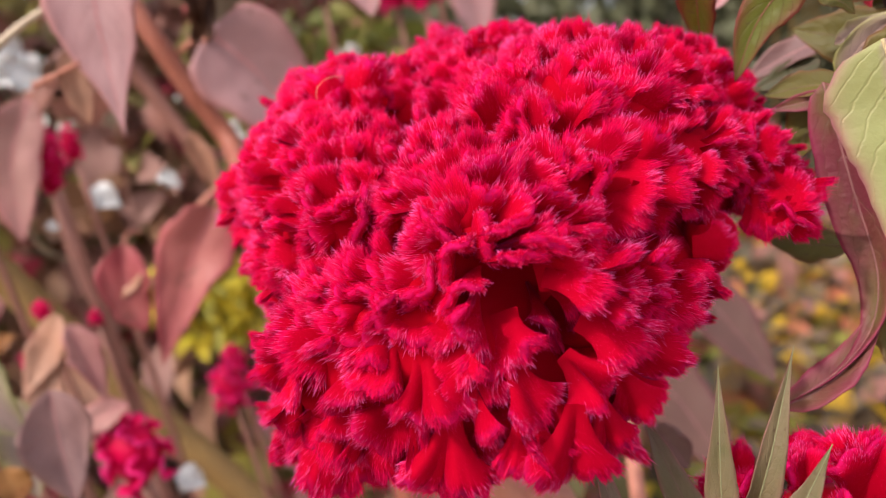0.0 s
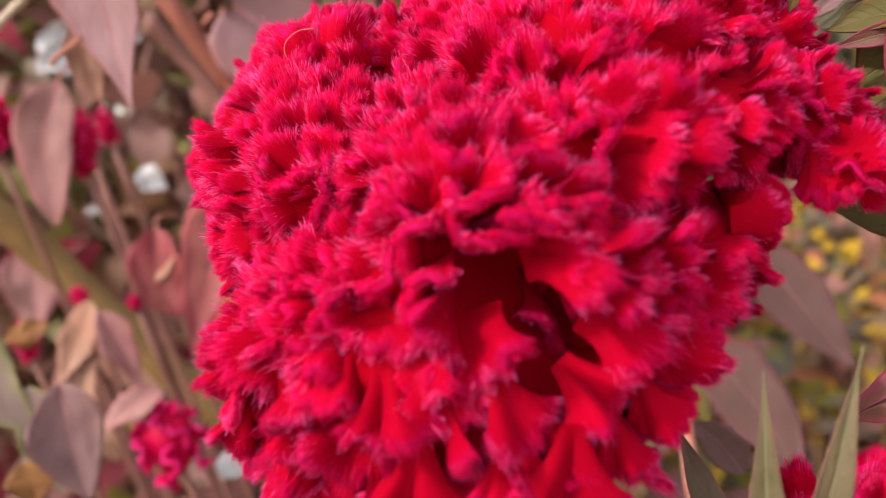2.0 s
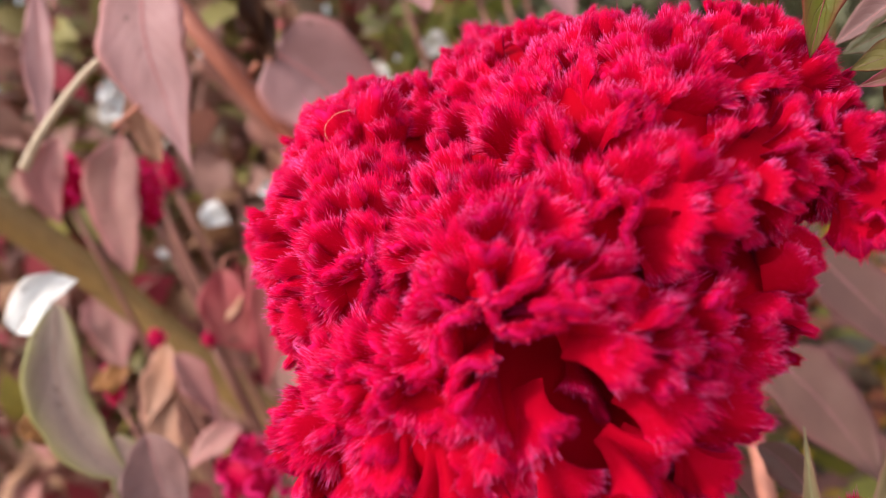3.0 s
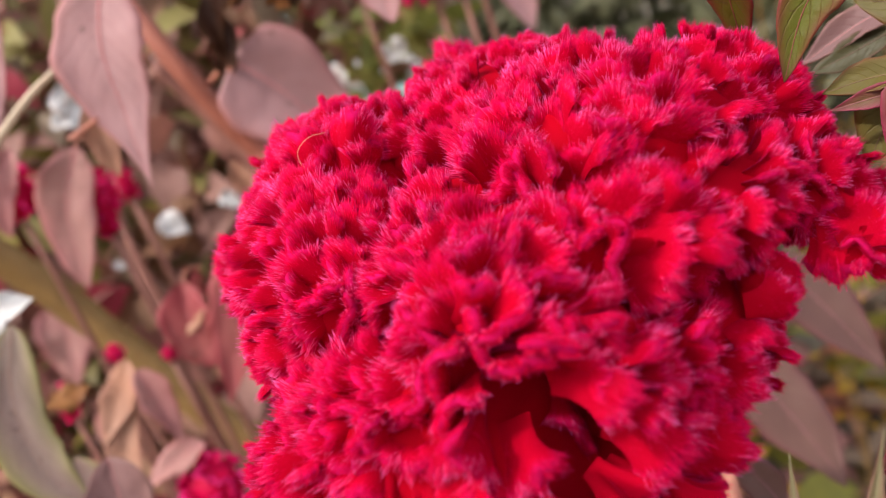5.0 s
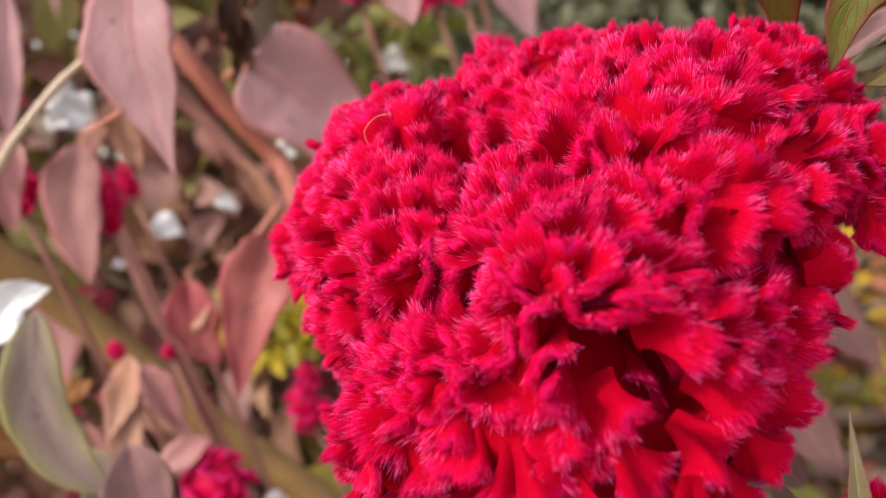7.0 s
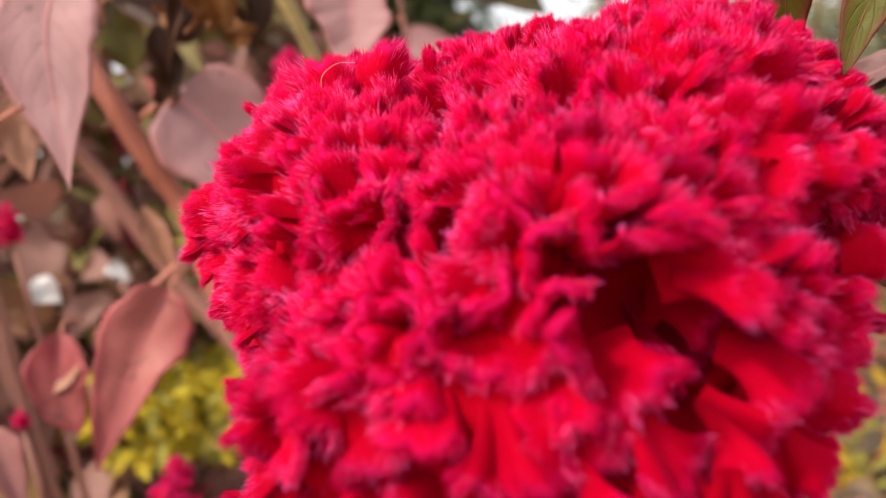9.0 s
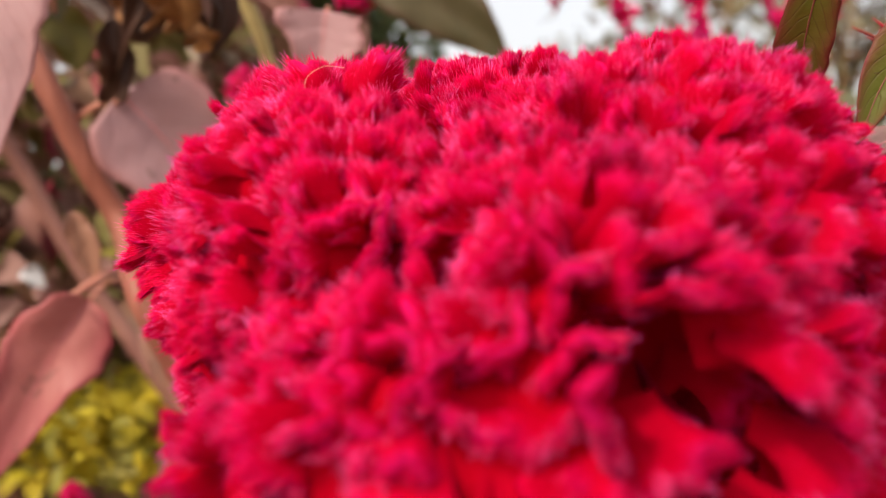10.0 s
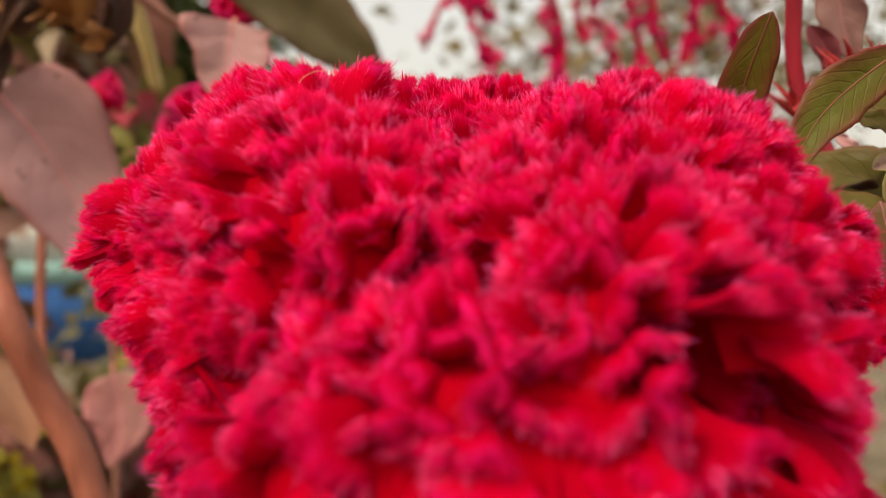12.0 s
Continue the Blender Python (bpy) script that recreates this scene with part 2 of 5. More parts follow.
THICKET = island_material("thicket_leaves", [(0.0, (0.46, 0.24, 0.21)), (0.2, (0.27, 0.13, 0.08)), (0.34, (0.22, 0.19, 0.05)), (0.44, (0.48, 0.20, 0.18)), (0.58, (0.19, 0.16, 0.06)), (0.66, (0.52, 0.28, 0.17)), (0.80, (0.42, 0.05, 0.08)), (0.92, (0.42, 0.36, 0.07))])
TALL = island_material("tall_foliage_leaves", [(0.0, (0.38, 0.20, 0.17)), (0.22, (0.28, 0.14, 0.08)), (0.42, (0.30, 0.26, 0.08)), (0.56, (0.36, 0.15, 0.12)), (0.72, (0.25, 0.21, 0.08)), (0.84, (0.46, 0.04, 0.08)), (0.92, (0.46, 0.36, 0.26))])
LITTER = island_material("leaf_litter", [(0.0, (0.30, 0.20, 0.13)), (0.22, (0.10, 0.07, 0.045)), (0.42, (0.78, 0.46, 0.03)), (0.58, (0.60, 0.19, 0.10)), (0.72, (0.34, 0.32, 0.05)), (0.84, (0.50, 0.22, 0.19))])
TREE_LEAF = island_material("tree_leaves", [(0.0, (0.045, 0.075, 0.02)), (0.35, (0.075, 0.11, 0.025)), (0.65, (0.12, 0.14, 0.04)), (0.9, (0.19, 0.17, 0.05))], 0.3)
PALE_TREE_LEAF = island_material("pale_tree_leaves", [(0.0, (0.20, 0.18, 0.09)), (0.4, (0.30, 0.25, 0.14)), (0.8, (0.24, 0.12, 0.09))], 0.3)
HEDGE = island_material("hedge_leaves", [(0.0, (0.19, 0.20, 0.11)), (0.35, (0.25, 0.25, 0.15)), (0.7, (0.14, 0.15, 0.07))], 0.3)
WEED = island_material("weed_leaves", [(0.0, (0.17, 0.19, 0.035)), (0.4, (0.26, 0.24, 0.05)), (0.7, (0.24, 0.11, 0.06))], 0.35)
YELLOW = island_material("yellow_petals", [(0.0, (0.62, 0.50, 0.03)), (0.4, (0.78, 0.60, 0.04)), (0.75, (0.36, 0.33, 0.05))], 0.3)


# ---- builders ----
def mesh_object(name, verts, faces, mat, parent=None, smooth=True):
    me = bpy.data.meshes.new(name)
    me.from_pydata([tuple(v) for v in verts], [], [tuple(f) for f in faces])
    me.materials.append(mat)
    if smooth:
        me.polygons.foreach_set("use_smooth", [True] * len(me.polygons))
    me.update()
    ob = new(name, me)
    if parent is not None:
        ob.parent = parent
    return ob


def part(name, bm, mat, parent, label=""):
    me = bpy.data.meshes.new(name)
    bm.to_mesh(me)
    bm.free()
    me.materials.append(mat)
    me.polygons.foreach_set("use_smooth", [True] * len(me.polygons))
    ob = new(name, me)
    ob.parent = parent
    return tagged(ob, label)


def tube_data(points, r0, r1, sides=10, bumps=0.0):
    """Vertices and faces of a tapering round stalk through the points."""
    pts = [Vector(p) for p in points]
    dense = []
    for i in range(len(pts) - 1):
        a, b = pts[i], pts[i + 1]
        p0 = pts[i - 1] if i else a - (b - a)
        p3 = pts[i + 2] if i + 2 < len(pts) else b + (b - a)
        for k in range(6):
            t = k / 6
            dense.append(0.5 * (2 * a + (b - p0) * t + (2 * p0 - 5 * a + 4 * b - p3) * t * t + (3 * a - p0 - 3 * b + p3) * t ** 3))
    dense.append(pts[-1])
    verts, faces = [], []
    side = Vector((0.3, 0.9, 0.2))
    m = len(dense)
    for i, p in enumerate(dense):
        d = (dense[min(i + 1, m - 1)] - dense[max(i - 1, 0)]).normalized()
        side = (side - d * side.dot(d)).normalized()
        up = d.cross(side)
        r = r0 + (r1 - r0) * i / (m - 1)
        for k in range(sides):
            a = 2 * math.pi * k / sides
            rr = r * (1 + 0.06 * math.cos(3 * a) + bumps * noise.noise(p * 120 + Vector((k, 0, 0))))
            verts.append(p + side * math.cos(a) * rr + up * math.sin(a) * rr)
    for i in range(m - 1):
        for k in range(sides):
            k2 = (k + 1) % sides
            faces.append((i * sides + k, i * sides + k2, (i + 1) * sides + k2, (i + 1) * sides + k))
    faces.append(tuple(range(sides))[::-1])
    faces.append(tuple((m - 1) * sides + k for k in range(sides)))
    return verts, faces


def stem(parent, name, points, r0, r1, mat, label=""):
    v, f = tube_data(points, r0, r1, 12, 0.12)
    return tagged(mesh_object(name, v, f, mat, parent), label)


PROFILE = {"ovate": (0.50, 1.10), "long": (0.70, 1.0), "lance": (0.55, 1.35), "blunt": (0.33, 0.80), "delta": (0.2, 0.9), "heart": (0.30, 1.05), "tail": (0.55, 1.9), "drop": (0.80, 1.60)}


def leaf(parent, points, width, normal, mat, fold=0.24, wave=0.16, shape="long", turn=0.0, ragged=0.25, label=""):
    """A leaf blade along a curved line, with two faces, wavy uneven rims and a raised midrib as a piece of its own."""
    pts = [Vector(p) for p in points]
    pts = [2 * pts[0] - pts[1]] + pts + [2 * pts[-1] - pts[-2]]
    nv, nu = 30, 12
    line = []
    for i in range(nv + 1):
        k = min(int(i / nv * (len(pts) - 3)), len(pts) - 4)
        t = i / nv * (len(pts) - 3) - k
        p0, a, b, p3 = pts[k:k + 4]
        line.append(0.5 * (2 * a + (b - p0) * t + (2 * p0 - 5 * a + 4 * b - p3) * t * t + (3 * a - p0 - 3 * b + p3) * t ** 3))
    p, q = PROFILE[shape]
    peak = (p / (p + q)) ** p * (q / (p + q)) ** q
    phase = rng.uniform(0, 60)
    thick = max(0.0003, 0.006 * width)
    top, low = [], []
    n = Vector(normal)
    for i in range(nv + 1):
        v = i / nv
        d = (line[min(i + 1, nv)] - line[max(i - 1, 0)]).normalized()
        n = (n - d * n.dot(d)).normalized()
        c = Matrix.Rotation(turn * v, 3, d) @ n
        s = d.cross(c)
        w = 0.5 * width * (v ** p * (1 - v) ** q / peak + 0.015)
        for j in range(nu + 1):
            u = 2 * j / nu - 1
            side = 1 if u > 0 else -1
            rim = 1 + ragged * noise.noise(Vector((3.2 * v, 7 * side, phase))) + 0.09 * noise.noise(Vector((9 * v, 3 * side, phase))) + 0.05 * noise.noise(Vector((27 * v, 5 * side, phase)))
            rip = wave * w * abs(u) ** 1.5 * (math.sin(8 * v + phase + 2.2 * u) + 1.3 * noise.noise(Vector((5 * v, 2 * u, phase))))
            rip += 0.02 * width * noise.noise(Vector((7 * v, 2.5 * u, phase + 9))) * (1 - (1 - 2 * v) ** 6)
            x = line[i] + s * (u * w * rim) + c * (fold * w * abs(u) * (1 + 0.5 * noise.noise(Vector((2 * v, side, phase)))) + rip)
            top.append(x)
            low.append(x - c * thick)
    row = nu + 1
    verts = top + low
    k = len(top)
    faces = []
    for i in range(nv):
        for j in range(nu):
            c = (i * row + j, i * row + j + 1, (i + 1) * row + j + 1, (i + 1) * row + j)
            faces.append(c)
            faces.append(tuple(k + x for x in reversed(c)))
    rim = [i * row for i in range(nv + 1)] + [nv * row + j for j in range(1, row)] + [i * row + nu for i in range(nv - 1, -1, -1)] + [j for j in range(nu - 1, 0, -1)]
    for x, y in zip(rim, rim[1:] + rim[:1]):
        faces.append((x, y, k + y, k + x))
    ob = mesh_object("leaf", verts, faces, mat, parent)
    me = ob.data
    layer = me.uv_layers.new(name="UVMap")
    idx = np.empty(len(me.loops), dtype=np.int32)
    me.loops.foreach_get("vertex_index", idx)
    idx %= k
    flat = np.empty((len(idx), 2), dtype=np.float32)
    flat[:, 0], flat[:, 1] = (idx % row) / nu, (idx // row) / nv
    layer.data.foreach_set("uv", flat.ravel())
    mid = [top[i * row + nu // 2] for i in range(0, nv + 1, 3)]
    mv, mf = tube_data(mid, (0.012 if mat in (MAUVE, ROSE) else 0.008) * width + 0.00015, 0.0001, 6)
    mesh_object("midrib", mv, mf, RIB[mat.name], ob)
    if width > 0.03 and mat is not PALE_GREEN:
        d = (line[0] - line[2]).normalized()
        far = line[0] + d * 0.22 * (line[-1] - line[0]).length
        mv, mf = tube_data([line[0] - d * 0.002, line[0].lerp(far, 0.5) + Vector((0, 0.006, -0.002)), far + Vector((0, 0.022, -0.012))], 0.0009, 0.0014, 6)
        mesh_object("petiole", mv, mf, STEM_PINK, ob)
    return tagged(ob, label)


RIB = {}
for mat_, c_ in ((MAUVE, (0.60, 0.24, 0.25)), (MAUVE_DARK, (0.52, 0.22, 0.22)), (ROSE, (0.56, 0.20, 0.22)), (LEAF_RED, (0.55, 0.14, 0.16)), (LEAF_RED_DARK, (0.24, 0.04, 0.06)), (PEACH, (0.58, 0.30, 0.2)), (VARIEGATED, (0.48, 0.30, 0.24)), (PALE, (0.6, 0.5, 0.45)), (OCHRE, (0.45, 0.22, 0.08)), (DEAD, (0.12, 0.06, 0.04)), (DARK_GREEN, (0.16, 0.10, 0.06)), (BRACT, (0.45, 0.05, 0.05)), (PURPLE, (0.42, 0.16, 0.18)), (GREEN_RED, (0.26, 0.08, 0.05)), (OLIVE, (0.2, 0.12, 0.05)), (PALE_GREEN, (0.48, 0.36, 0.20)), (PURPLE_GREEN, (0.34, 0.14, 0.14)), (SPEAR, (0.27, 0.26, 0.13)), (SPEAR_DARK, (0.24, 0.14, 0.10))):
    RIB[mat_.name] = stem_material(mat_.name + "_rib", tuple((0.9 if mat_ in (MAUVE, PALE_GREEN, ROSE) else 0.62) * x for x in c_), tuple((1.1 if mat_ in (MAUVE, PALE_GREEN, ROSE) else 0.8) * x for x in c_))


# ---- frills of the crests: fans of folded velvet with a fringe of down ----
def frill_mesh(name, seed, length, spread, waves, amp, scallops, rim_hairs, face_hairs, mat, hair=0.0015, thick=0.0012, nu=34, root_width=0.26):
    r = np.random.RandomState(seed)
    ph, ph2, ph3, curl = r.uniform(0, 6.28), r.uniform(0, 6.28), r.uniform(0, 6.28), r.uniform(-0.2, 0.2) * length

    def sheet(u, v):
        edge = np.abs(np.sin(0.5 * scallops * math.pi * u + ph3)) ** 0.7 - 0.6
        rad = length * (0.10 + 0.90 * v) * (1 + 0.07 * v * np.sin(3.3 * u + ph2) + 0.13 * v ** 3 * edge - 0.14 * v * u ** 4)
        ang = spread * u * (0.30 + 0.70 * v)
        y = amp * v ** 1.3 * np.sin(waves * math.pi * u + ph) + 0.30 * amp * v ** 2.5 * np.sin(2.3 * waves * math.pi * u + ph2) + curl * v * v
        return np.stack([rad * np.sin(ang) + root_width * length * u * (1 - v), y, rad * np.cos(ang)], -1)

    def frame_at(u, v):
        e = 1e-3
        p = sheet(u, v)
        du, dv = sheet(u + e, v) - p, sheet(u, v + e) - p
        nn = np.cross(du, dv)
        nn /= np.linalg.norm(nn, axis=-1, keepdims=True) + 1e-12
        dv /= np.linalg.norm(dv, axis=-1, keepdims=True) + 1e-12
        return p, dv, nn

    levels = np.array([0, 0.2, 0.42, 0.62, 0.76, 0.86, 0.93, 0.975, 1.0])
    nv = len(levels) - 1
    round_from = 0.80

    def swell(v):
        c = np.clip((v - round_from) / (1 - round_from), 0, 1)
        return thick * (0.35 + 0.65 * np.minimum(v / round_from, 1)) * np.sqrt(1 - c * c), c

    U, V = np.meshgrid(np.linspace(-1, 1, nu + 1), levels)
    U, V = U.ravel(), V.ravel()
    p, dv, nn = frame_at(U, V)
    th, cap = swell(V)
    th, cap = (th * np.sqrt(1.0001 - U ** 8))[:, None], cap[:, None]
    verts = [p + nn * th, p - nn * th]
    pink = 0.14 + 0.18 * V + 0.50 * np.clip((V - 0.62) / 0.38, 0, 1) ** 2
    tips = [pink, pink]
    flank = np.sqrt(1 - cap * cap)
    sheet_normals = [nn * flank + dv * cap, -nn * flank + dv * cap]
    row, k = nu + 1, (nu + 1) * (nv + 1)
    faces = []
    for i in range(nv):
        for j in range(nu):
            c = (i * row + j, i * row + j + 1, (i + 1) * row + j + 1, (i + 1) * row + j)
            faces += [c, tuple(k + x for x in reversed(c))]
    edge = [i * row for i in range(nv + 1)] + [nv * row + j for j in range(1, row)] + [i * row + nu for i in range(nv - 1, -1, -1)]
    for x, y in zip(edge, edge[1:]):
        faces.append((x, y, k + y, k + x))
    h = rim_hairs + face_hairs
    tuft = r.uniform(-1, 1, max(8, rim_hairs // 16))
    hu = np.concatenate([np.clip(r.choice(tuft, rim_hairs) + r.normal(0, 0.022, rim_hairs), -1, 1), r.uniform(-1, 1, face_hairs)])
    hv = np.concatenate([0.76 + 0.24 * np.sqrt(r.uniform(0, 1, rim_hairs)), 0.20 + 0.70 * np.sqrt(r.uniform(0, 1, face_hairs))])
    hp, hd, hn = frame_at(hu, hv)
    side = np.where(r.rand(h) < 0.5, 1.0, -1.0)[:, None]
    hth, hcap = swell(hv)
    hth, hcap = (hth * np.sqrt(1.0001 - hu ** 8))[:, None], hcap[:, None]
    hair_n = hn * side * np.sqrt(1 - hcap * hcap) + hd * hcap
    clump = (0.5 * np.sin(31 * hu + ph2) + 0.4 * np.sin(67 * hu + 9 * hv + ph))[:, None]
    cross = np.cross(hd, hn)
    rim = (np.arange(h) < rim_hairs)[:, None]
    spike = (np.arange(h) < 0.16 * rim_hairs)[:, None]
    d = hair_n * np.where(rim, 0.45, 0.8) + hd * 1.4 + cross * (0.42 * clump + r.normal(0, 0.10, (h, 1))) + r.normal(0, 0.07, (h, 3))
    d /= np.linalg.norm(d, axis=1, keepdims=True)
    ln = hair * np.where(rim, r.uniform(0.35, 0.9, (h, 1)), r.uniform(0.2, 0.42, (h, 1))) * (1 + 0.25 * clump) * np.where(spike, 1.5, 1.0)
    root = hp + hn * side * hth * 0.9
    w = np.cross(d, hair_n + r.normal(0, 0.5, (h, 3)))
    w /= np.linalg.norm(w, axis=1, keepdims=True)
    w *= np.where(spike, 0.000085, np.where(rim, 0.000038, 0.00003))
    w *= np.sign((np.cross(w, d) * hair_n).sum(1, keepdims=True))
    start = 2 * k
    verts += [np.stack([root - w, root + w, root + d * ln], 1).reshape(-1, 3)]
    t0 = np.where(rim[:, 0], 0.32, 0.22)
    # painted glints: hair tips coloured paler in clusters along the rim
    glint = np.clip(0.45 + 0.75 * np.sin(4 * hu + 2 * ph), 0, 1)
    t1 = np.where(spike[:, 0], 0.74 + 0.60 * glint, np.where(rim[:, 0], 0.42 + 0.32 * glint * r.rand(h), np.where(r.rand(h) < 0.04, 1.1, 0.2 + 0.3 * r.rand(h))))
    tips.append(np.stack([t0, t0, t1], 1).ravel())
    face = np.cross(w, d)
    shade = 0.35 * hair_n + 0.65 * face / (np.linalg.norm(face, axis=1, keepdims=True) + 1e-12)
    normals = np.concatenate(sheet_normals + [np.repeat(shade, 3, axis=0)])
    normals /= np.linalg.norm(normals, axis=1, keepdims=True)
    faces += [(start + 3 * i, start + 3 * i + 1, start + 3 * i + 2) for i in range(h)]
    me = bpy.data.meshes.new(name)
    me.from_pydata(np.concatenate(verts).tolist(), [], faces)
    me.materials.append(mat)
    me.materials.append(DOWN if mat is PLUSH else mat)
    me.polygons.foreach_set("material_index", [0] * (len(faces) - h) + [1] * h)
    me.polygons.foreach_set("use_smooth", [True] * len(me.polygons))
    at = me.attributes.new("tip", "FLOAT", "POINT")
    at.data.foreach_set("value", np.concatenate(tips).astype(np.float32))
    me.update()
    me.normals_split_custom_set_from_vertices(normals.tolist())
    return me


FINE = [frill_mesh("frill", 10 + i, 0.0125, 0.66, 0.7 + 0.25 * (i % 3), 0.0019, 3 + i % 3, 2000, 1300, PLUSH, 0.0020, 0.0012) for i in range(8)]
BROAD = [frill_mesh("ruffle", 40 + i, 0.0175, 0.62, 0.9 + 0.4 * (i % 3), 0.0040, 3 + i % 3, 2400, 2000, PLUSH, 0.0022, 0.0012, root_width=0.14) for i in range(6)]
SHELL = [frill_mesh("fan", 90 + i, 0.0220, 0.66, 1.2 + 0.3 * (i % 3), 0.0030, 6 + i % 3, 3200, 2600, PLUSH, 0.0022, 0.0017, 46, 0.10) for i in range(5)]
COARSE = [frill_mesh("frill", 70 + i, 0.015, 1.0, 1.4, 0.005, 4, 70, 20, PLUSH_FAR, 0.003, 0.0012, 20) for i in range(3)]

# Rounded masses that make up the great crest: centre and half-axes.
BODY = [
    (0.0288, 0.2155, 0.9597, 0.0558, 0.0501, 0.0217),
    (0.0634, 0.2338, 0.9618, 0.0278, 0.0256, 0.0269),
    (-0.0262, 0.2463, 0.9520, 0.0366, 0.0467, 0.0444),
    (0.0061, 0.1684, 0.9288, 0.0438, 0.0242, 0.0274),
    (0.0343, 0.1922, 0.9362, 0.0358, 0.0307, 0.0224),
    (-0.0189, 0.1937, 0.9009, 0.0278, 0.0161, 0.0129),
    (0.0411, 0.2163, 0.9707, 0.0349, 0.0346, 0.0228),
    (0.0820, 0.2118, 0.9532, 0.0125, 0.0145, 0.0137),
    (-0.0284, 0.2070, 0.9643, 0.0174, 0.0180, 0.0216),
    (0.0160, 0.2500, 0.9731, 0.0440, 0.0360, 0.0248),
]
EDGES = [
    (-0.0286, 0.2335, 0.9781, 0.0185, 0.0189, 0.0127),
    (-0.0378, 0.2178, 0.9335, 0.0112, 0.0319, 0.0452),
    (0.0224, 0.1749, 0.9343, 0.0300, 0.0329, 0.0365),
    (0.0001, 0.1899, 0.9052, 0.0151, 0.0258, 0.0202),
    (-0.0307, 0.2322, 0.9571, 0.0343, 0.0201, 0.0230),
    (0.0876, 0.2182, 0.9459, 0.0085, 0.0311, 0.0098),
    (-0.0200, 0.1950, 0.9500, 0.0220, 0.0200, 0.0260),
    (-0.0200, 0.2020, 0.9620, 0.0270, 0.0160, 0.0210),
    (0.0649, 0.1913, 0.9421, 0.0085, 0.0140, 0.0100),
]
LOBES = BODY + EDGES


def lobe_depth(p, skip=None, grow=0.0):
    """How far a place lies outside the nearest mass, in metres; negative inside."""
    best = 1.0
    for i, (cx, cy, cz, rx, ry, rz) in enumerate(LOBES):
        if i != skip:
            q = Vector(((p.x - cx) / (rx + grow), (p.y - cy) / (ry + grow), (p.z - cz) / (rz + grow)))
            g = Vector((q.x / rx, q.y / ry, q.z / rz))
            best = min(best, (q.length - 1) * q.length / max(g.length, 1e-6))
    return best


# Deep gaps between the ruffles: place and radius.
HOLLOWS = [(Vector(p), r) for p, r in (((0.0211, 0.1518, 0.9479), 0.008), ((0.0326, 0.1478, 0.9361), 0.0105))]
PARTING = Vector((0.0050, 0.1560, 0.9680))


def gap_reach(p, hp):
    """Distance of a place on the front from a gap's middle."""
    return math.hypot(p.x - hp.x, p.z - hp.z) if p.y < hp.y + 0.02 else 1.0


def sink(p):
    """How far a place of the surface is drawn in by the gaps."""
    return Vector((0.1, 1.0, -0.05)) * sum(2.8 * hr * math.exp(-(gap_reach(p, hp) / hr) ** 4) for hp, hr in HOLLOWS)


def fan_pose(place, axis, spin, scale, flat=None):
    """flat: the way that the fan's broad side faces at spin 0."""
    z = axis.normalized()
    x = z.orthogonal().normalized() if flat is None else flat.cross(z).normalized()
    y = z.cross(x)
    x2 = x * math.cos(spin) + y * math.sin(spin)
    y2 = z.cross(x2)
    return Matrix.Translation(place) @ Matrix((x2, y2, z)).transposed().to_4x4() @ Matrix.Diagonal((scale, scale, scale, 1))


# ---- the great crest ----
main_plant = tagged(new("cockscomb_plant"), "crimson cockscomb with a plush ruffled head and mottled leaves", "plant")
bm = bmesh.new()
for cx, cy, cz, rx, ry, rz in LOBES:
    made = bmesh.ops.create_icosphere(bm, subdivisions=4, radius=1.0)
    c = Vector((cx, cy, cz))
    for vert in made["verts"]:
        d = vert.co.normalized()
        p = c + Vector((d.x * max(rx - 0.0050, 0.003), d.y * max(ry - 0.0050, 0.003), d.z * max(rz - 0.0050, 0.003)))
        q = 0.0008 - 0.0040 * abs(noise.noise(p * 105)) + noise.noise(p * 300) * 0.0010
        p += d * q
        vert.co = p + sink(p)
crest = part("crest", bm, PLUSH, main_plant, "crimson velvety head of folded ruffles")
crest_rng = random.Random(11)
chosen, behind = [], []
area = [(rx * ry * rz) ** (2 / 3) for _, _, _, rx, ry, rz in LOBES]
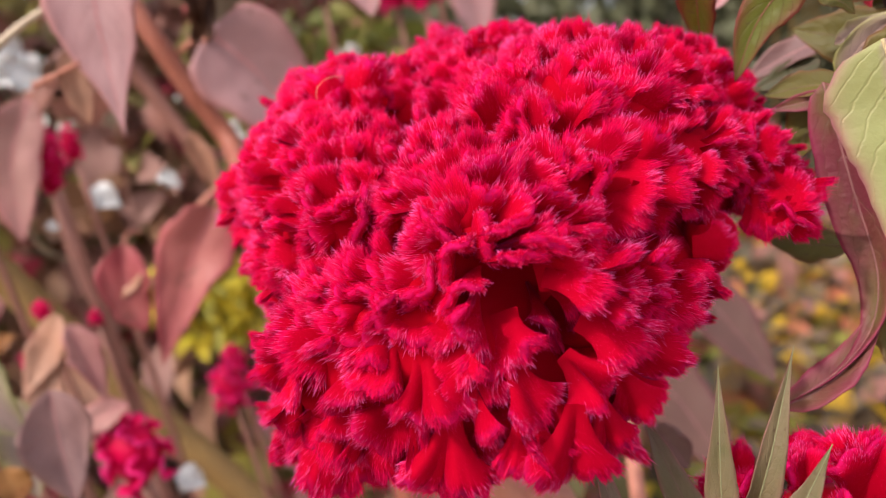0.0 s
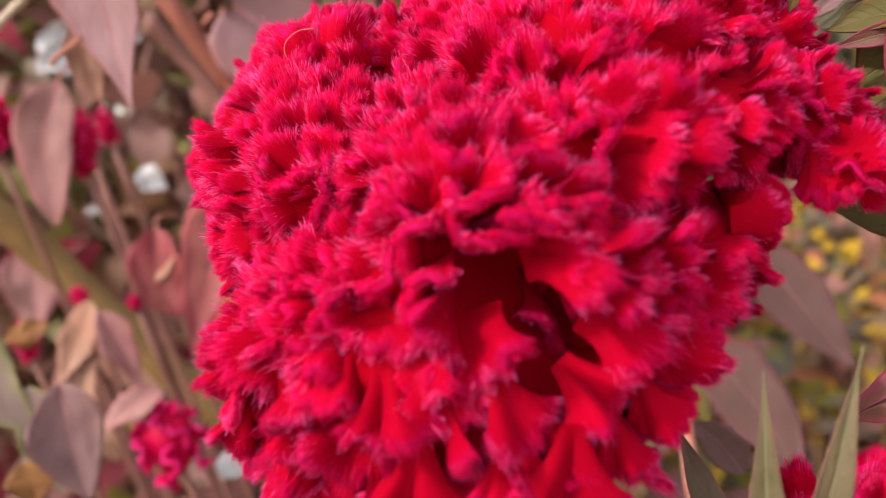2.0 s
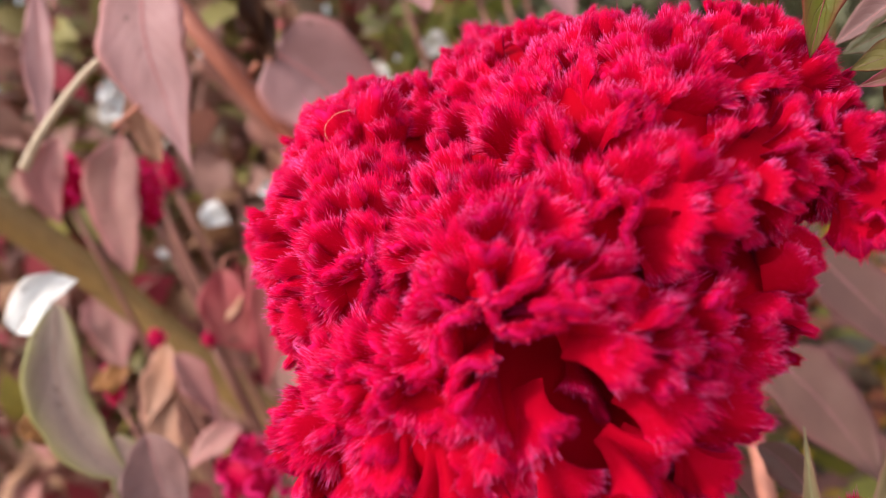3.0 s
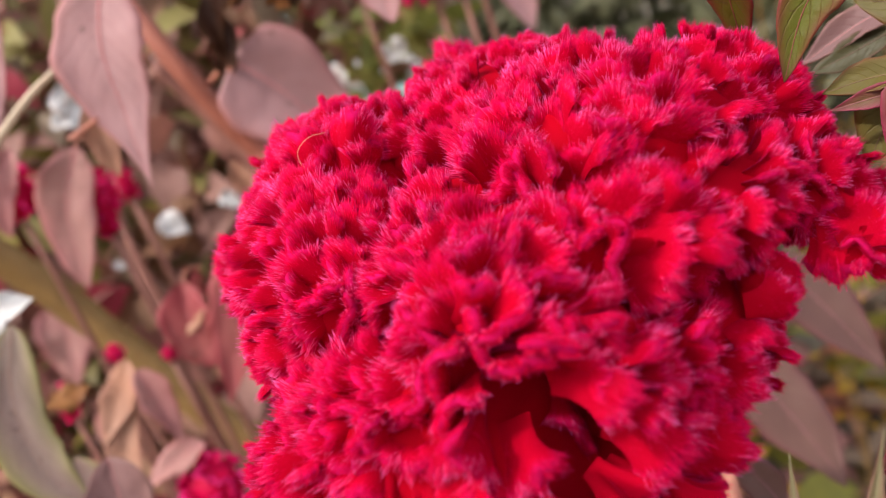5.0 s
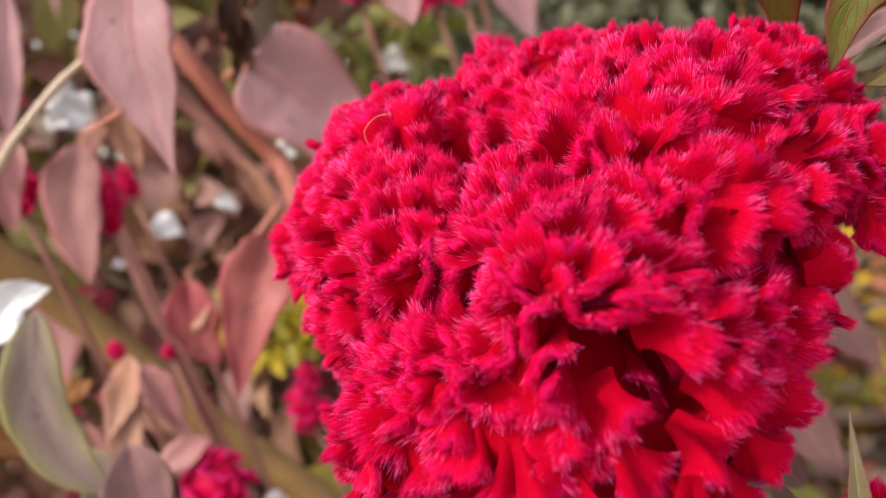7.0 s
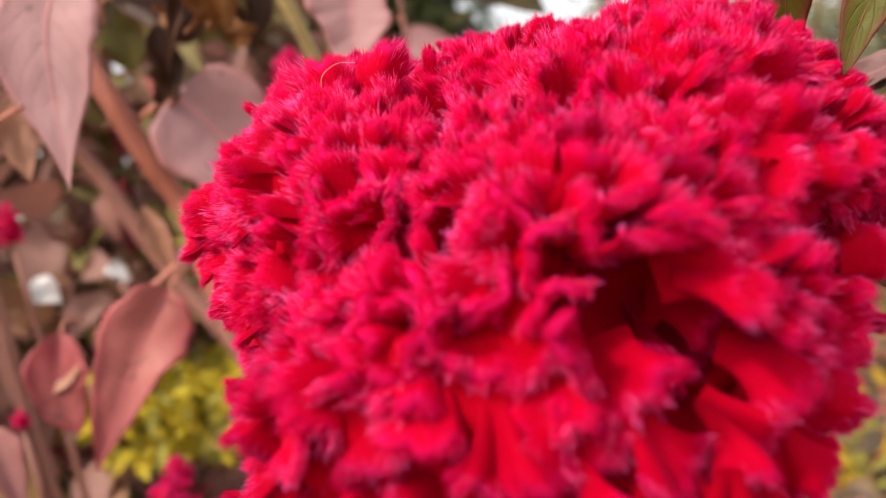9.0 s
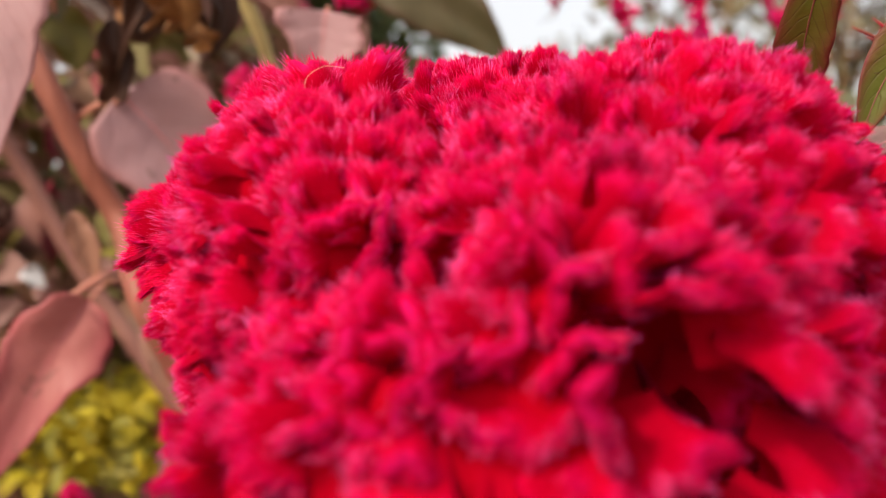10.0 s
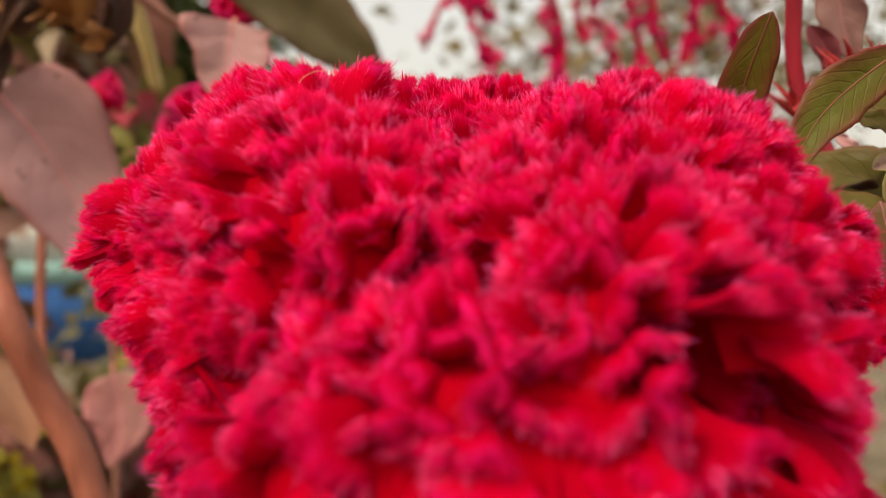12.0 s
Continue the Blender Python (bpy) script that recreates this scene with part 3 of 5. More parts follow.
for i in range(22000):
    which = crest_rng.choices(range(len(LOBES)), area)[0]
    cx, cy, cz, rx, ry, rz = LOBES[which]
    d = Vector([crest_rng.gauss(0, 1) for _ in range(3)]).normalized()
    p = Vector((cx + d.x * rx, cy + d.y * ry, cz + d.z * rz))
    if lobe_depth(p, which) < -0.0008 or p.z < 0.884:
        continue
    cn = Vector((d.x / rx, d.y / ry, d.z / rz)).normalized()
    hidden = cn.y > 0.45 or cn.z < -0.75
    broad = p.z < 0.932 and p.y < 0.20 and p.x < 0.050
    gap = 0.0135 if hidden else 0.0074 if broad else 0.0064
    if any((p - q).length < gap for q in chosen):
        continue
    chosen.append(p)
    away = p - PARTING
    away = (away - cn * away.dot(cn)).normalized()
    n = (cn + away * crest_rng.uniform(0.40, 0.95) + Vector([crest_rng.gauss(0, 0.13) for _ in range(3)])).normalized()
    if broad:
        n = (n + away * 0.2 + Vector((0, -0.10, -0.2))).normalized()
    if any(gap_reach(p, hp) < 0.45 * hr or gap_reach(p, hp) < 1.45 * hr and n.dot(Vector((hp.x - p.x, 0, hp.z - p.z)).normalized()) > 0.25 for hp, hr in HOLLOWS):
        continue
    scale = crest_rng.uniform(0.75, 1.1) if broad else crest_rng.uniform(0.65, 0.95) if p.x > 0.062 or p.y > 0.235 else crest_rng.uniform(0.9, 1.3)
    me = crest_rng.choice(BROAD if broad else FINE)
    reach = (0.0175 if broad else 0.0125) * scale
    m = fan_pose(p + sink(p) + n * (crest_rng.uniform(-0.0020, 0.0006) - reach), n, crest_rng.gauss(0, 0.75), scale, away)
    if hidden:
        behind.append((me, m))
        continue
    ob = new(me.name.split(".")[0], me)
    ob.parent = crest
    ob.matrix_basis = m

# large scalloped fans along the rim of the crest: edge and root
FANS_UPPER = [
((0.0021, 0.2957, 0.9930), (0.0039, 0.2754, 0.9685)),
    ((-0.0370, 0.2308, 0.9922), (-0.0267, 0.2152, 0.9701)),
    ((-0.0227, 0.2223, 0.9944), (-0.0183, 0.2148, 0.9704)),
    ((-0.0628, 0.2280, 0.9572), (-0.0462, 0.2195, 0.9600)),
    ((-0.0583, 0.2307, 0.9740), (-0.0432, 0.2198, 0.9622)),
    ((-0.0542, 0.2142, 0.9447), (-0.0382, 0.2093, 0.9484)),
    ((-0.0513, 0.2104, 0.9322), (-0.0391, 0.2084, 0.9424)),
    ((-0.0462, 0.1989, 0.9253), (-0.0308, 0.1980, 0.9260)),
    ((0.0884, 0.1966, 0.9414), (0.0795, 0.2030, 0.9577)),
    ((0.0838, 0.1976, 0.9407), (0.0791, 0.2022, 0.9537)),
]
FANS_LOWER = [
    ((-0.0329, 0.1728, 0.8987), (-0.0186, 0.1783, 0.9224)),
    ((-0.0419, 0.1796, 0.9116), (-0.0252, 0.1826, 0.9241)),
    ((0.0047, 0.1428, 0.9097), (0.0081, 0.1475, 0.9268)),
    ((0.0222, 0.1455, 0.9133), (0.0223, 0.1475, 0.9273)),
    ((0.0293, 0.1434, 0.9093), (0.0328, 0.1478, 0.9267)),
    ((0.0532, 0.1672, 0.9229), (0.0405, 0.1617, 0.9332)),
    ((0.0470, 0.1571, 0.9153), (0.0415, 0.1593, 0.9277)),
    ((0.0386, 0.1509, 0.9118), (0.0373, 0.1541, 0.9237)),
    ((-0.0159, 0.1603, 0.9082), (-0.0075, 0.1644, 0.9223)),
]
for i, (tip, root) in enumerate(FANS_UPPER + FANS_LOWER):
    tip, root = Vector(tip), Vector(root)
    me = SHELL[i % len(SHELL)]
    ob = new("fan", me)
    ob.parent = crest
    ob.matrix_basis = fan_pose(root, tip - root, crest_rng.gauss(0, 0.15), (tip - root).length / 0.0222, Vector((0.15, -1.0, 0.25)))

# frills of the far side, out of sight, joined
verts, faces, tips = [], [], []
for me, m in behind:
    o = sum(len(v) for v in verts)
    co = np.empty(len(me.vertices) * 3)
    me.vertices.foreach_get("co", co)
    verts.append(co.reshape(-1, 3) @ np.array(m.to_3x3()).T + np.array(m.translation))
    faces += [tuple(o + i for i in f.vertices) for f in me.polygons]
    t = np.empty(len(me.vertices), dtype=np.float32)
    me.attributes["tip"].data.foreach_get("value", t)
    tips.append(t)
back = mesh_object("frill_mass", np.concatenate(verts).tolist(), faces, PLUSH, crest)
back.data.attributes.new("tip", "FLOAT", "POINT").data.foreach_set("value", np.concatenate(tips))
tagged(back, kind="stuff")

stem(main_plant, "stem", [(0.0141, 0.2285, 0.9188), (-0.0014, 0.2478, 0.8578), (0.0132, 0.2449, 0.8321), (0.0286, 0.2454, 0.7986), (0.1091, 0.2678, 0.3629), (0.1707, 0.2983, -0.0009)], 0.0075, 0.0085, STEM_PINK, "stout pinkish stem")
v, f = tube_data([(-0.0191, 0.2164, 0.9917), (-0.0228, 0.2147, 0.9918), (-0.0260, 0.2135, 0.9895), (-0.0257, 0.2128, 0.9859), (-0.0218, 0.2137, 0.9828)], 0.00006, 0.00005, 5)
tagged(mesh_object("loose_fibre", v, f, FIBRE), "thin pale curled fibre caught on the crest", "fibre")

bm = bmesh.new()
bmesh.ops.create_icosphere(bm, subdivisions=2, radius=0.0006)
for vert in bm.verts:
    vert.co = Vector((vert.co.x * 0.9, vert.co.y * 0.7, vert.co.z * 1.6)) * (1 + 0.2 * noise.noise(vert.co * 3000))
fleck = part("seed_husk", bm, FIBRE, None)
fleck.location = (-0.0152, 0.1981, 0.9776)
tagged(fleck, "tiny straw-coloured seed husk stuck on the crest", "seed husk")

left_plant = tagged(new("cockscomb_plant"), "fading cockscomb with dusty mauve drooping leaves", "plant")
small_plant = tagged(new("cockscomb_plant"), "low cockscomb with narrow green leaves round a pink head", "plant")

# ---- leaves and stems ----
leaf(left_plant, [(-0.1519, 0.3635, 1.0697), (-0.1638, 0.3608, 1.0421), (-0.1665, 0.3611, 1.0106), (-0.1669, 0.3597, 0.9754)], 0.0410, (0.361, -0.861, 0.359), MAUVE, fold=0.12, wave=0.08, shape='drop', ragged=0.2)
leaf(left_plant, [(-0.1949, 0.3785, 1.0204), (-0.1954, 0.3785, 1.0031), (-0.1943, 0.3785, 0.9828)], 0.0161, (0.385, -0.811, 0.440), PEACH, fold=0.25)
leaf(left_plant, [(-0.1594, 0.4661, 1.0216), (-0.1374, 0.4756, 0.9926), (-0.1190, 0.4808, 0.9549), (-0.1034, 0.4757, 0.9129)], 0.0638, (0.100, -0.941, 0.324), MAUVE, shape='heart', wave=0.06, ragged=0.14)
leaf(left_plant, [(-0.3180, 0.5148, 1.0015), (-0.3338, 0.5000, 0.9617), (-0.3361, 0.4891, 0.9067)], 0.0398, (0.463, -0.731, 0.501), ROSE, wave=0.1)
leaf(left_plant, [(-0.2607, 0.4240, 1.0899), (-0.2747, 0.4187, 1.0517), (-0.2865, 0.4109, 1.0129)], 0.0166, (0.508, -0.777, 0.371), MAUVE, wave=0.2)
leaf(left_plant, [(-0.3337, 0.4761, 1.0126), (-0.3479, 0.4628, 0.9888), (-0.3485, 0.4598, 0.9589)], 0.0251, (0.689, -0.604, 0.399), ROSE, wave=0.2, fold=0.3)
leaf(left_plant, [(-0.2217, 0.3061, 0.9420), (-0.2258, 0.2926, 0.9123), (-0.2195, 0.2857, 0.8812), (-0.2065, 0.2869, 0.8587)], 0.0256, (0.565, -0.488, 0.666), VARIEGATED, wave=0.1, fold=0.15)
leaf(left_plant, [(-0.2680, 0.3202, 0.9291), (-0.2569, 0.3354, 0.9421), (-0.2447, 0.3474, 0.9417)], 0.0233, (0.583, -0.529, 0.616), PALE, shape='ovate')
leaf(left_plant, [(-0.5827, 0.7305, 0.8433), (-0.5861, 0.7162, 0.8019), (-0.5852, 0.7015, 0.7564)], 0.0603, (0.443, -0.610, 0.657), ROSE, shape='ovate')
leaf(left_plant, [(-0.3083, 0.3333, 0.8772), (-0.3025, 0.3371, 0.8701), (-0.2968, 0.3378, 0.8580)], 0.0208, (0.433, -0.463, 0.773), OCHRE, wave=0.3)
leaf(left_plant, [(-0.3314, 0.4093, 0.8602), (-0.3237, 0.4164, 0.8586), (-0.3130, 0.4273, 0.8605)], 0.0198, (0.393, -0.512, 0.763), OCHRE, wave=0.3)
leaf(left_plant, [(-0.1785, 0.4599, 0.9184), (-0.1965, 0.4424, 0.8846), (-0.2135, 0.4148, 0.8354)], 0.0426, (0.524, -0.660, 0.538), LEAF_RED, shape='ovate', fold=0.35, wave=0.14)
leaf(left_plant, [(-0.2579, 0.4808, 0.8987), (-0.2590, 0.4718, 0.8677), (-0.2507, 0.4677, 0.8392)], 0.0344, (0.435, -0.604, 0.668), LEAF_RED, fold=0.4)
leaf(left_plant, [(-0.2071, 0.5081, 0.9627), (-0.2016, 0.5089, 0.9436), (-0.1952, 0.5086, 0.9210)], 0.0167, (0.252, -0.777, 0.577), PEACH, fold=0.4)
leaf(left_plant, [(-0.2921, 0.4421, 0.8672), (-0.2982, 0.4308, 0.8473), (-0.3093, 0.4127, 0.8240)], 0.0226, (0.371, -0.630, 0.682), PEACH, fold=0.3)
leaf(left_plant, [(-0.2821, 0.4348, 0.8613), (-0.2748, 0.4328, 0.8400), (-0.2651, 0.4276, 0.8099)], 0.0206, (0.530, -0.575, 0.623), ROSE, fold=0.4)
leaf(left_plant, [(-0.5273, 0.7109, 0.7536), (-0.5020, 0.7145, 0.7108), (-0.4735, 0.7153, 0.6648)], 0.0465, (0.326, -0.534, 0.780), PEACH, fold=0.3)
leaf(left_plant, [(-0.2517, 0.4853, 0.8899), (-0.2597, 0.4761, 0.8768), (-0.2693, 0.4647, 0.8631)], 0.0246, (0.344, -0.666, 0.661), PEACH, fold=0.3)
leaf(left_plant, [(-0.2564, 0.4353, 0.8023), (-0.2714, 0.4225, 0.8007), (-0.2861, 0.4057, 0.7937)], 0.0234, (0.297, -0.476, 0.828), ROSE, fold=0.3)
leaf(left_plant, [(-0.2972, 0.4413, 0.8600), (-0.3015, 0.4197, 0.8187), (-0.2961, 0.4003, 0.7756)], 0.0230, (0.519, -0.523, 0.676), PEACH, fold=0.4, wave=0.1)
leaf(left_plant, [(-0.1966, 0.2961, 0.8768), (-0.1933, 0.2879, 0.8533), (-0.1878, 0.2793, 0.8303)], 0.0296, (0.416, -0.560, 0.716), MAUVE_DARK, fold=0.3)
leaf(left_plant, [(-0.2540, 0.3365, 0.8592), (-0.2482, 0.3297, 0.8336), (-0.2414, 0.3212, 0.8076)], 0.0232, (0.442, -0.548, 0.710), VARIEGATED, fold=0.3)
leaf(left_plant, [(-0.2422, 0.3067, 0.8345), (-0.2392, 0.3049, 0.8262), (-0.2368, 0.3011, 0.8162)], 0.0191, (0.443, -0.523, 0.728), OCHRE, fold=0.3)
leaf(left_plant, [(-0.2837, 0.6221, 1.1498), (-0.2753, 0.6318, 1.1256), (-0.2674, 0.6407, 1.0968)], 0.0480, (0.300, -0.876, 0.377), DARK_GREEN, fold=0.2, wave=0.2)
leaf(left_plant, [(-0.2911, 0.6816, 1.1202), (-0.2817, 0.6901, 1.0950), (-0.2804, 0.6936, 1.0693)], 0.0406, (0.270, -0.868, 0.417), OLIVE, fold=0.2, wave=0.2)
leaf(left_plant, [(-0.1744, 0.3678, 1.0973), (-0.1759, 0.3704, 1.0824), (-0.1760, 0.3731, 1.0688)], 0.0182, (0.551, -0.819, 0.162), MAUVE, fold=0.3)
leaf(left_plant, [(-0.1689, 0.3971, 1.0866), (-0.1647, 0.4008, 1.0798), (-0.1598, 0.4054, 1.0684)], 0.0114, (0.460, -0.777, 0.429), MAUVE_DARK, fold=0.5, wave=0.5)
leaf(left_plant, [(-0.0502, 0.4363, 1.0525), (-0.0530, 0.4373, 1.0340), (-0.0546, 0.4379, 1.0131)], 0.0397, (0.065, -0.958, 0.278), MAUVE, fold=0.3, wave=0.05, shape='delta')
leaf(left_plant, [(-0.0532, 0.7585, 1.0838), (-0.0278, 0.7647, 1.0371), (-0.0197, 0.7654, 0.9729)], 0.0465, (-0.056, -0.924, 0.378), MAUVE, fold=0.2, shape='long')
leaf(left_plant, [(-0.0757, 0.4491, 1.0657), (-0.1086, 0.4378, 1.0730), (-0.1425, 0.4238, 1.0753)], 0.0143, (0.168, -0.869, 0.465), MAUVE, fold=0.4, wave=0.2)
leaf(left_plant, [(-0.2165, 0.5724, 1.0352), (-0.2109, 0.5746, 1.0383), (-0.1981, 0.5797, 1.0422)], 0.0179, (0.222, -0.822, 0.525), LEAF_RED, fold=0.4)
leaf(left_plant, [(-0.2185, 0.6275, 0.8722), (-0.1945, 0.6276, 0.8344), (-0.1827, 0.6234, 0.8050)], 0.0260, (0.102, -0.770, 0.630), PEACH, fold=0.3)
leaf(left_plant, [(-0.1293, 0.5966, 0.8621), (-0.1229, 0.5916, 0.8340), (-0.1291, 0.5823, 0.8045)], 0.0437, (0.015, -0.772, 0.635), ROSE, fold=0.2, shape='ovate')
# Added near-white blades: bright gaps and white spots behind, imitated by colour.
leaf(left_plant, [(-0.5334, 0.7891, 1.0566), (-0.5192, 0.8009, 1.0364), (-0.5034, 0.8129, 1.0177)], 0.0514, (0.211, -0.683, 0.699), PALE, shape='ovate', fold=0.4, wave=0.4)
leaf(left_plant, [(-0.5003, 0.7513, 0.9579), (-0.4923, 0.7566, 0.9467), (-0.4837, 0.7621, 0.9364)], 0.0260, (0.202, -0.642, 0.740), PALE, shape='ovate', fold=0.4, wave=0.4)
leaf(left_plant, [(-0.4319, 0.7335, 0.9057), (-0.4218, 0.7384, 0.8929), (-0.4110, 0.7435, 0.8812)], 0.0282, (0.156, -0.633, 0.758), PALE, shape='ovate', fold=0.4, wave=0.4)
leaf(left_plant, [(-0.3518, 0.7257, 0.9121), (-0.3441, 0.7289, 0.9031), (-0.3360, 0.7321, 0.8949)], 0.0196, (0.107, -0.656, 0.747), PALE, shape='ovate', fold=0.4, wave=0.4)
leaf(left_plant, [(-0.2424, 0.6480, 0.9524), (-0.2346, 0.6508, 0.9459), (-0.2266, 0.6536, 0.9402)], 0.0172, (0.027, -0.705, 0.709), PALE, shape='ovate', fold=0.4, wave=0.4)
leaf(left_plant, [(-0.1929, 0.8879, 0.9996), (-0.1801, 0.8910, 0.9868), (-0.1666, 0.8940, 0.9753)], 0.0286, (-0.081, -0.742, 0.666), PALE, shape='ovate', fold=0.4, wave=0.4)
leaf(left_plant, [(-0.3717, 0.5688, 0.9043), (-0.3682, 0.5707, 0.9005), (-0.3645, 0.5727, 0.8972)], 0.0101, (0.175, -0.621, 0.764), PALE, shape='ovate', fold=0.4, wave=0.4)
leaf(left_plant, [(-0.5267, 0.7720, 1.0384), (-0.5136, 0.7820, 1.0245), (-0.4994, 0.7922, 1.0121)], 0.0439, (0.193, -0.691, 0.697), PALE, shape='ovate', fold=0.4, wave=0.4)
leaf(left_plant, [(-0.2538, 0.4622, 0.7351), (-0.2450, 0.4633, 0.7277), (-0.2361, 0.4647, 0.7210)], 0.0191, (0.077, -0.503, 0.861), PALE, shape='ovate', fold=0.4, wave=0.4)
stem(left_plant, "branch", [(-0.5393, 0.5823, 0.9887), (-0.4927, 0.6180, 0.8943), (-0.4502, 0.6337, 0.8114), (-0.3979, 0.6405, 0.7252), (-0.3319, 0.6408, 0.6417), (-0.2486, 0.6386, 0.5328)], 0.0162, 0.0154, STEM_OLIVE)
stem(left_plant, "stem", [(-0.2268, 0.4964, 1.0717), (-0.2079, 0.4878, 1.0344), (-0.1908, 0.4918, 0.9913), (-0.1720, 0.4926, 0.9519), (-0.1474, 0.4455, 0.9221), (-0.1317, 0.4489, 0.8831), (-0.1089, 0.4458, 0.8332), (-0.0800, 0.4300, 0.7000), (-0.0700, 0.4600, 0.5000), (-0.0700, 0.5000, 0.2500), (-0.0750, 0.5100, -0.0300)], 0.0065, 0.0080, STEM_BROWN)
stem(left_plant, "branch", [(-0.4265, 0.8253, 1.0538), (-0.3988, 0.8452, 0.9856), (-0.3535, 0.8527, 0.8896), (-0.3066, 0.8512, 0.8160), (-0.2566, 0.8416, 0.7439)], 0.0086, 0.0092, STEM_MAUVE)
stem(left_plant, "petiole", [(-0.1844, 0.3632, 1.0409), (-0.2077, 0.3590, 1.0307), (-0.2322, 0.3522, 1.0144), (-0.2492, 0.3501, 1.0013)], 0.0016, 0.0025, STEM_PALE)
stem(left_plant, "petiole", [(-0.2070, 0.4683, 0.9076), (-0.1981, 0.4849, 0.9171), (-0.1913, 0.5217, 0.9273)], 0.0020, 0.0029, STEM_PINK)
stem(left_plant, "petiole", [(-0.1594, 0.4605, 1.0162), (-0.1726, 0.4819, 1.0203), (-0.1975, 0.4979, 1.0122)], 0.0014, 0.0019, STEM_PINK)
stem(left_plant, "petiole", [(-0.2051, 0.3774, 1.0742), (-0.1854, 0.3787, 1.0716), (-0.1692, 0.3773, 1.0677), (-0.1519, 0.3635, 1.0697)], 0.0014, 0.0012, STEM_PINK)
stem(left_plant, "petiole", [(-0.2578, 0.4365, 1.0078), (-0.2125, 0.3825, 1.0082), (-0.1781, 0.3569, 1.0121)], 0.0015, 0.0012, STEM_PINK)
stem(left_plant, "branch", [(-0.1839, 0.6453, 0.9620), (-0.1847, 0.6424, 0.9082), (-0.1794, 0.6332, 0.8404)], 0.0030, 0.0035, STEM_BROWN)
stem(left_plant, "dry_stalk", [(-0.1143, 0.5415, 1.0915), (-0.1060, 0.5484, 1.0683), (-0.1001, 0.5650, 1.0389)], 0.0054, 0.0037, STEM_TAN)
stem(left_plant, "branch", [(-0.1084, 0.5333, 1.0866), (-0.0818, 0.5406, 1.0716), (-0.0535, 0.5451, 1.0611)], 0.0032, 0.0021, STEM_MAUVE)
stem(left_plant, "branch", [(-0.4471, 0.7052, 0.9499), (-0.4484, 0.6957, 0.8788), (-0.4359, 0.6872, 0.8038), (-0.4099, 0.6820, 0.7362)], 0.0031, 0.0037, STEM_MAUVE)
leaf(main_plant, [(0.0759, 0.2203, 1.0125), (0.0755, 0.2276, 1.0007), (0.0764, 0.2341, 0.9904), (0.0784, 0.2407, 0.9774)], 0.0117, (-0.364, -0.789, 0.495), GREEN_RED, fold=0.12, wave=0.06)
leaf(main_plant, [(0.1073, 0.2170, 1.0064), (0.0967, 0.2200, 0.9975), (0.0883, 0.2215, 0.9881), (0.0820, 0.2212, 0.9743)], 0.0129, (-0.160, -0.978, 0.136), GREEN_RED, fold=0.2, wave=0.08)
leaf(main_plant, [(0.1355, 0.2196, 0.9930), (0.1201, 0.2260, 0.9934), (0.1082, 0.2301, 0.9951), (0.0981, 0.2331, 0.9978)], 0.0101, (-0.381, -0.797, 0.468), OLIVE, fold=0.15, wave=0.1)
leaf(main_plant, [(0.0909, 0.2856, 0.9917), (0.0974, 0.2845, 0.9973), (0.1077, 0.2823, 1.0014)], 0.0044, (-0.272, -0.882, 0.385), MAUVE, fold=0.4, wave=0.2)
leaf(main_plant, [(0.1218, 0.2666, 0.9787), (0.1093, 0.2698, 0.9747), (0.0955, 0.2722, 0.9680)], 0.0099, (-0.284, -0.770, 0.572), MAUVE_DARK, fold=0.35, wave=0.15)
leaf(main_plant, [(0.1167, 0.2643, 0.9721), (0.1064, 0.2666, 0.9685), (0.0965, 0.2685, 0.9656)], 0.0087, (-0.300, -0.832, 0.467), DARK_GREEN, fold=0.2)
leaf(main_plant, [(0.1094, 0.2194, 0.9686), (0.1009, 0.2223, 0.9703), (0.0897, 0.2250, 0.9690)], 0.0091, (-0.278, -0.713, 0.644), OLIVE, fold=0.3, wave=0.1)
leaf(main_plant, [(0.1080, 0.2175, 0.9673), (0.1006, 0.2197, 0.9668), (0.0902, 0.2222, 0.9656)], 0.0053, (-0.360, -0.917, 0.170), PURPLE_GREEN, fold=0.3, wave=0.05)
leaf(main_plant, [(0.1111, 0.2258, 0.9718), (0.1038, 0.2264, 0.9627), (0.0964, 0.2257, 0.9504)], 0.0154, (-0.334, -0.837, 0.433), OLIVE, fold=0.15)
leaf(main_plant, [(0.1046, 0.2279, 0.9920), (0.1094, 0.2263, 0.9902), (0.1128, 0.2249, 0.9864)], 0.0054, (-0.328, -0.774, 0.542), OLIVE, fold=0.5, wave=0.3)
leaf(main_plant, [(0.1080, 0.2257, 0.9795), (0.1137, 0.2242, 0.9821), (0.1198, 0.2223, 0.9859)], 0.0064, (-0.354, -0.788, 0.504), VARIEGATED, fold=0.4, wave=0.4)
leaf(main_plant, [(0.1088, 0.2196, 0.9686), (0.1108, 0.2202, 0.9766), (0.1170, 0.2187, 0.9825), (0.1239, 0.2164, 0.9854)], 0.0088, (-0.345, -0.780, 0.522), VARIEGATED, fold=0.3, wave=0.3, turn=0.6)
leaf(main_plant, [(0.1114, 0.2151, 0.9722), (0.1176, 0.2138, 0.9787), (0.1243, 0.2115, 0.9822)], 0.0093, (-0.360, -0.736, 0.573), OLIVE, fold=0.5, wave=0.2)
leaf(main_plant, [(0.1185, 0.2294, 0.9874), (0.1244, 0.2272, 0.9884), (0.1312, 0.2245, 0.9879)], 0.0072, (-0.373, -0.752, 0.543), OLIVE, fold=0.3, wave=0.3)
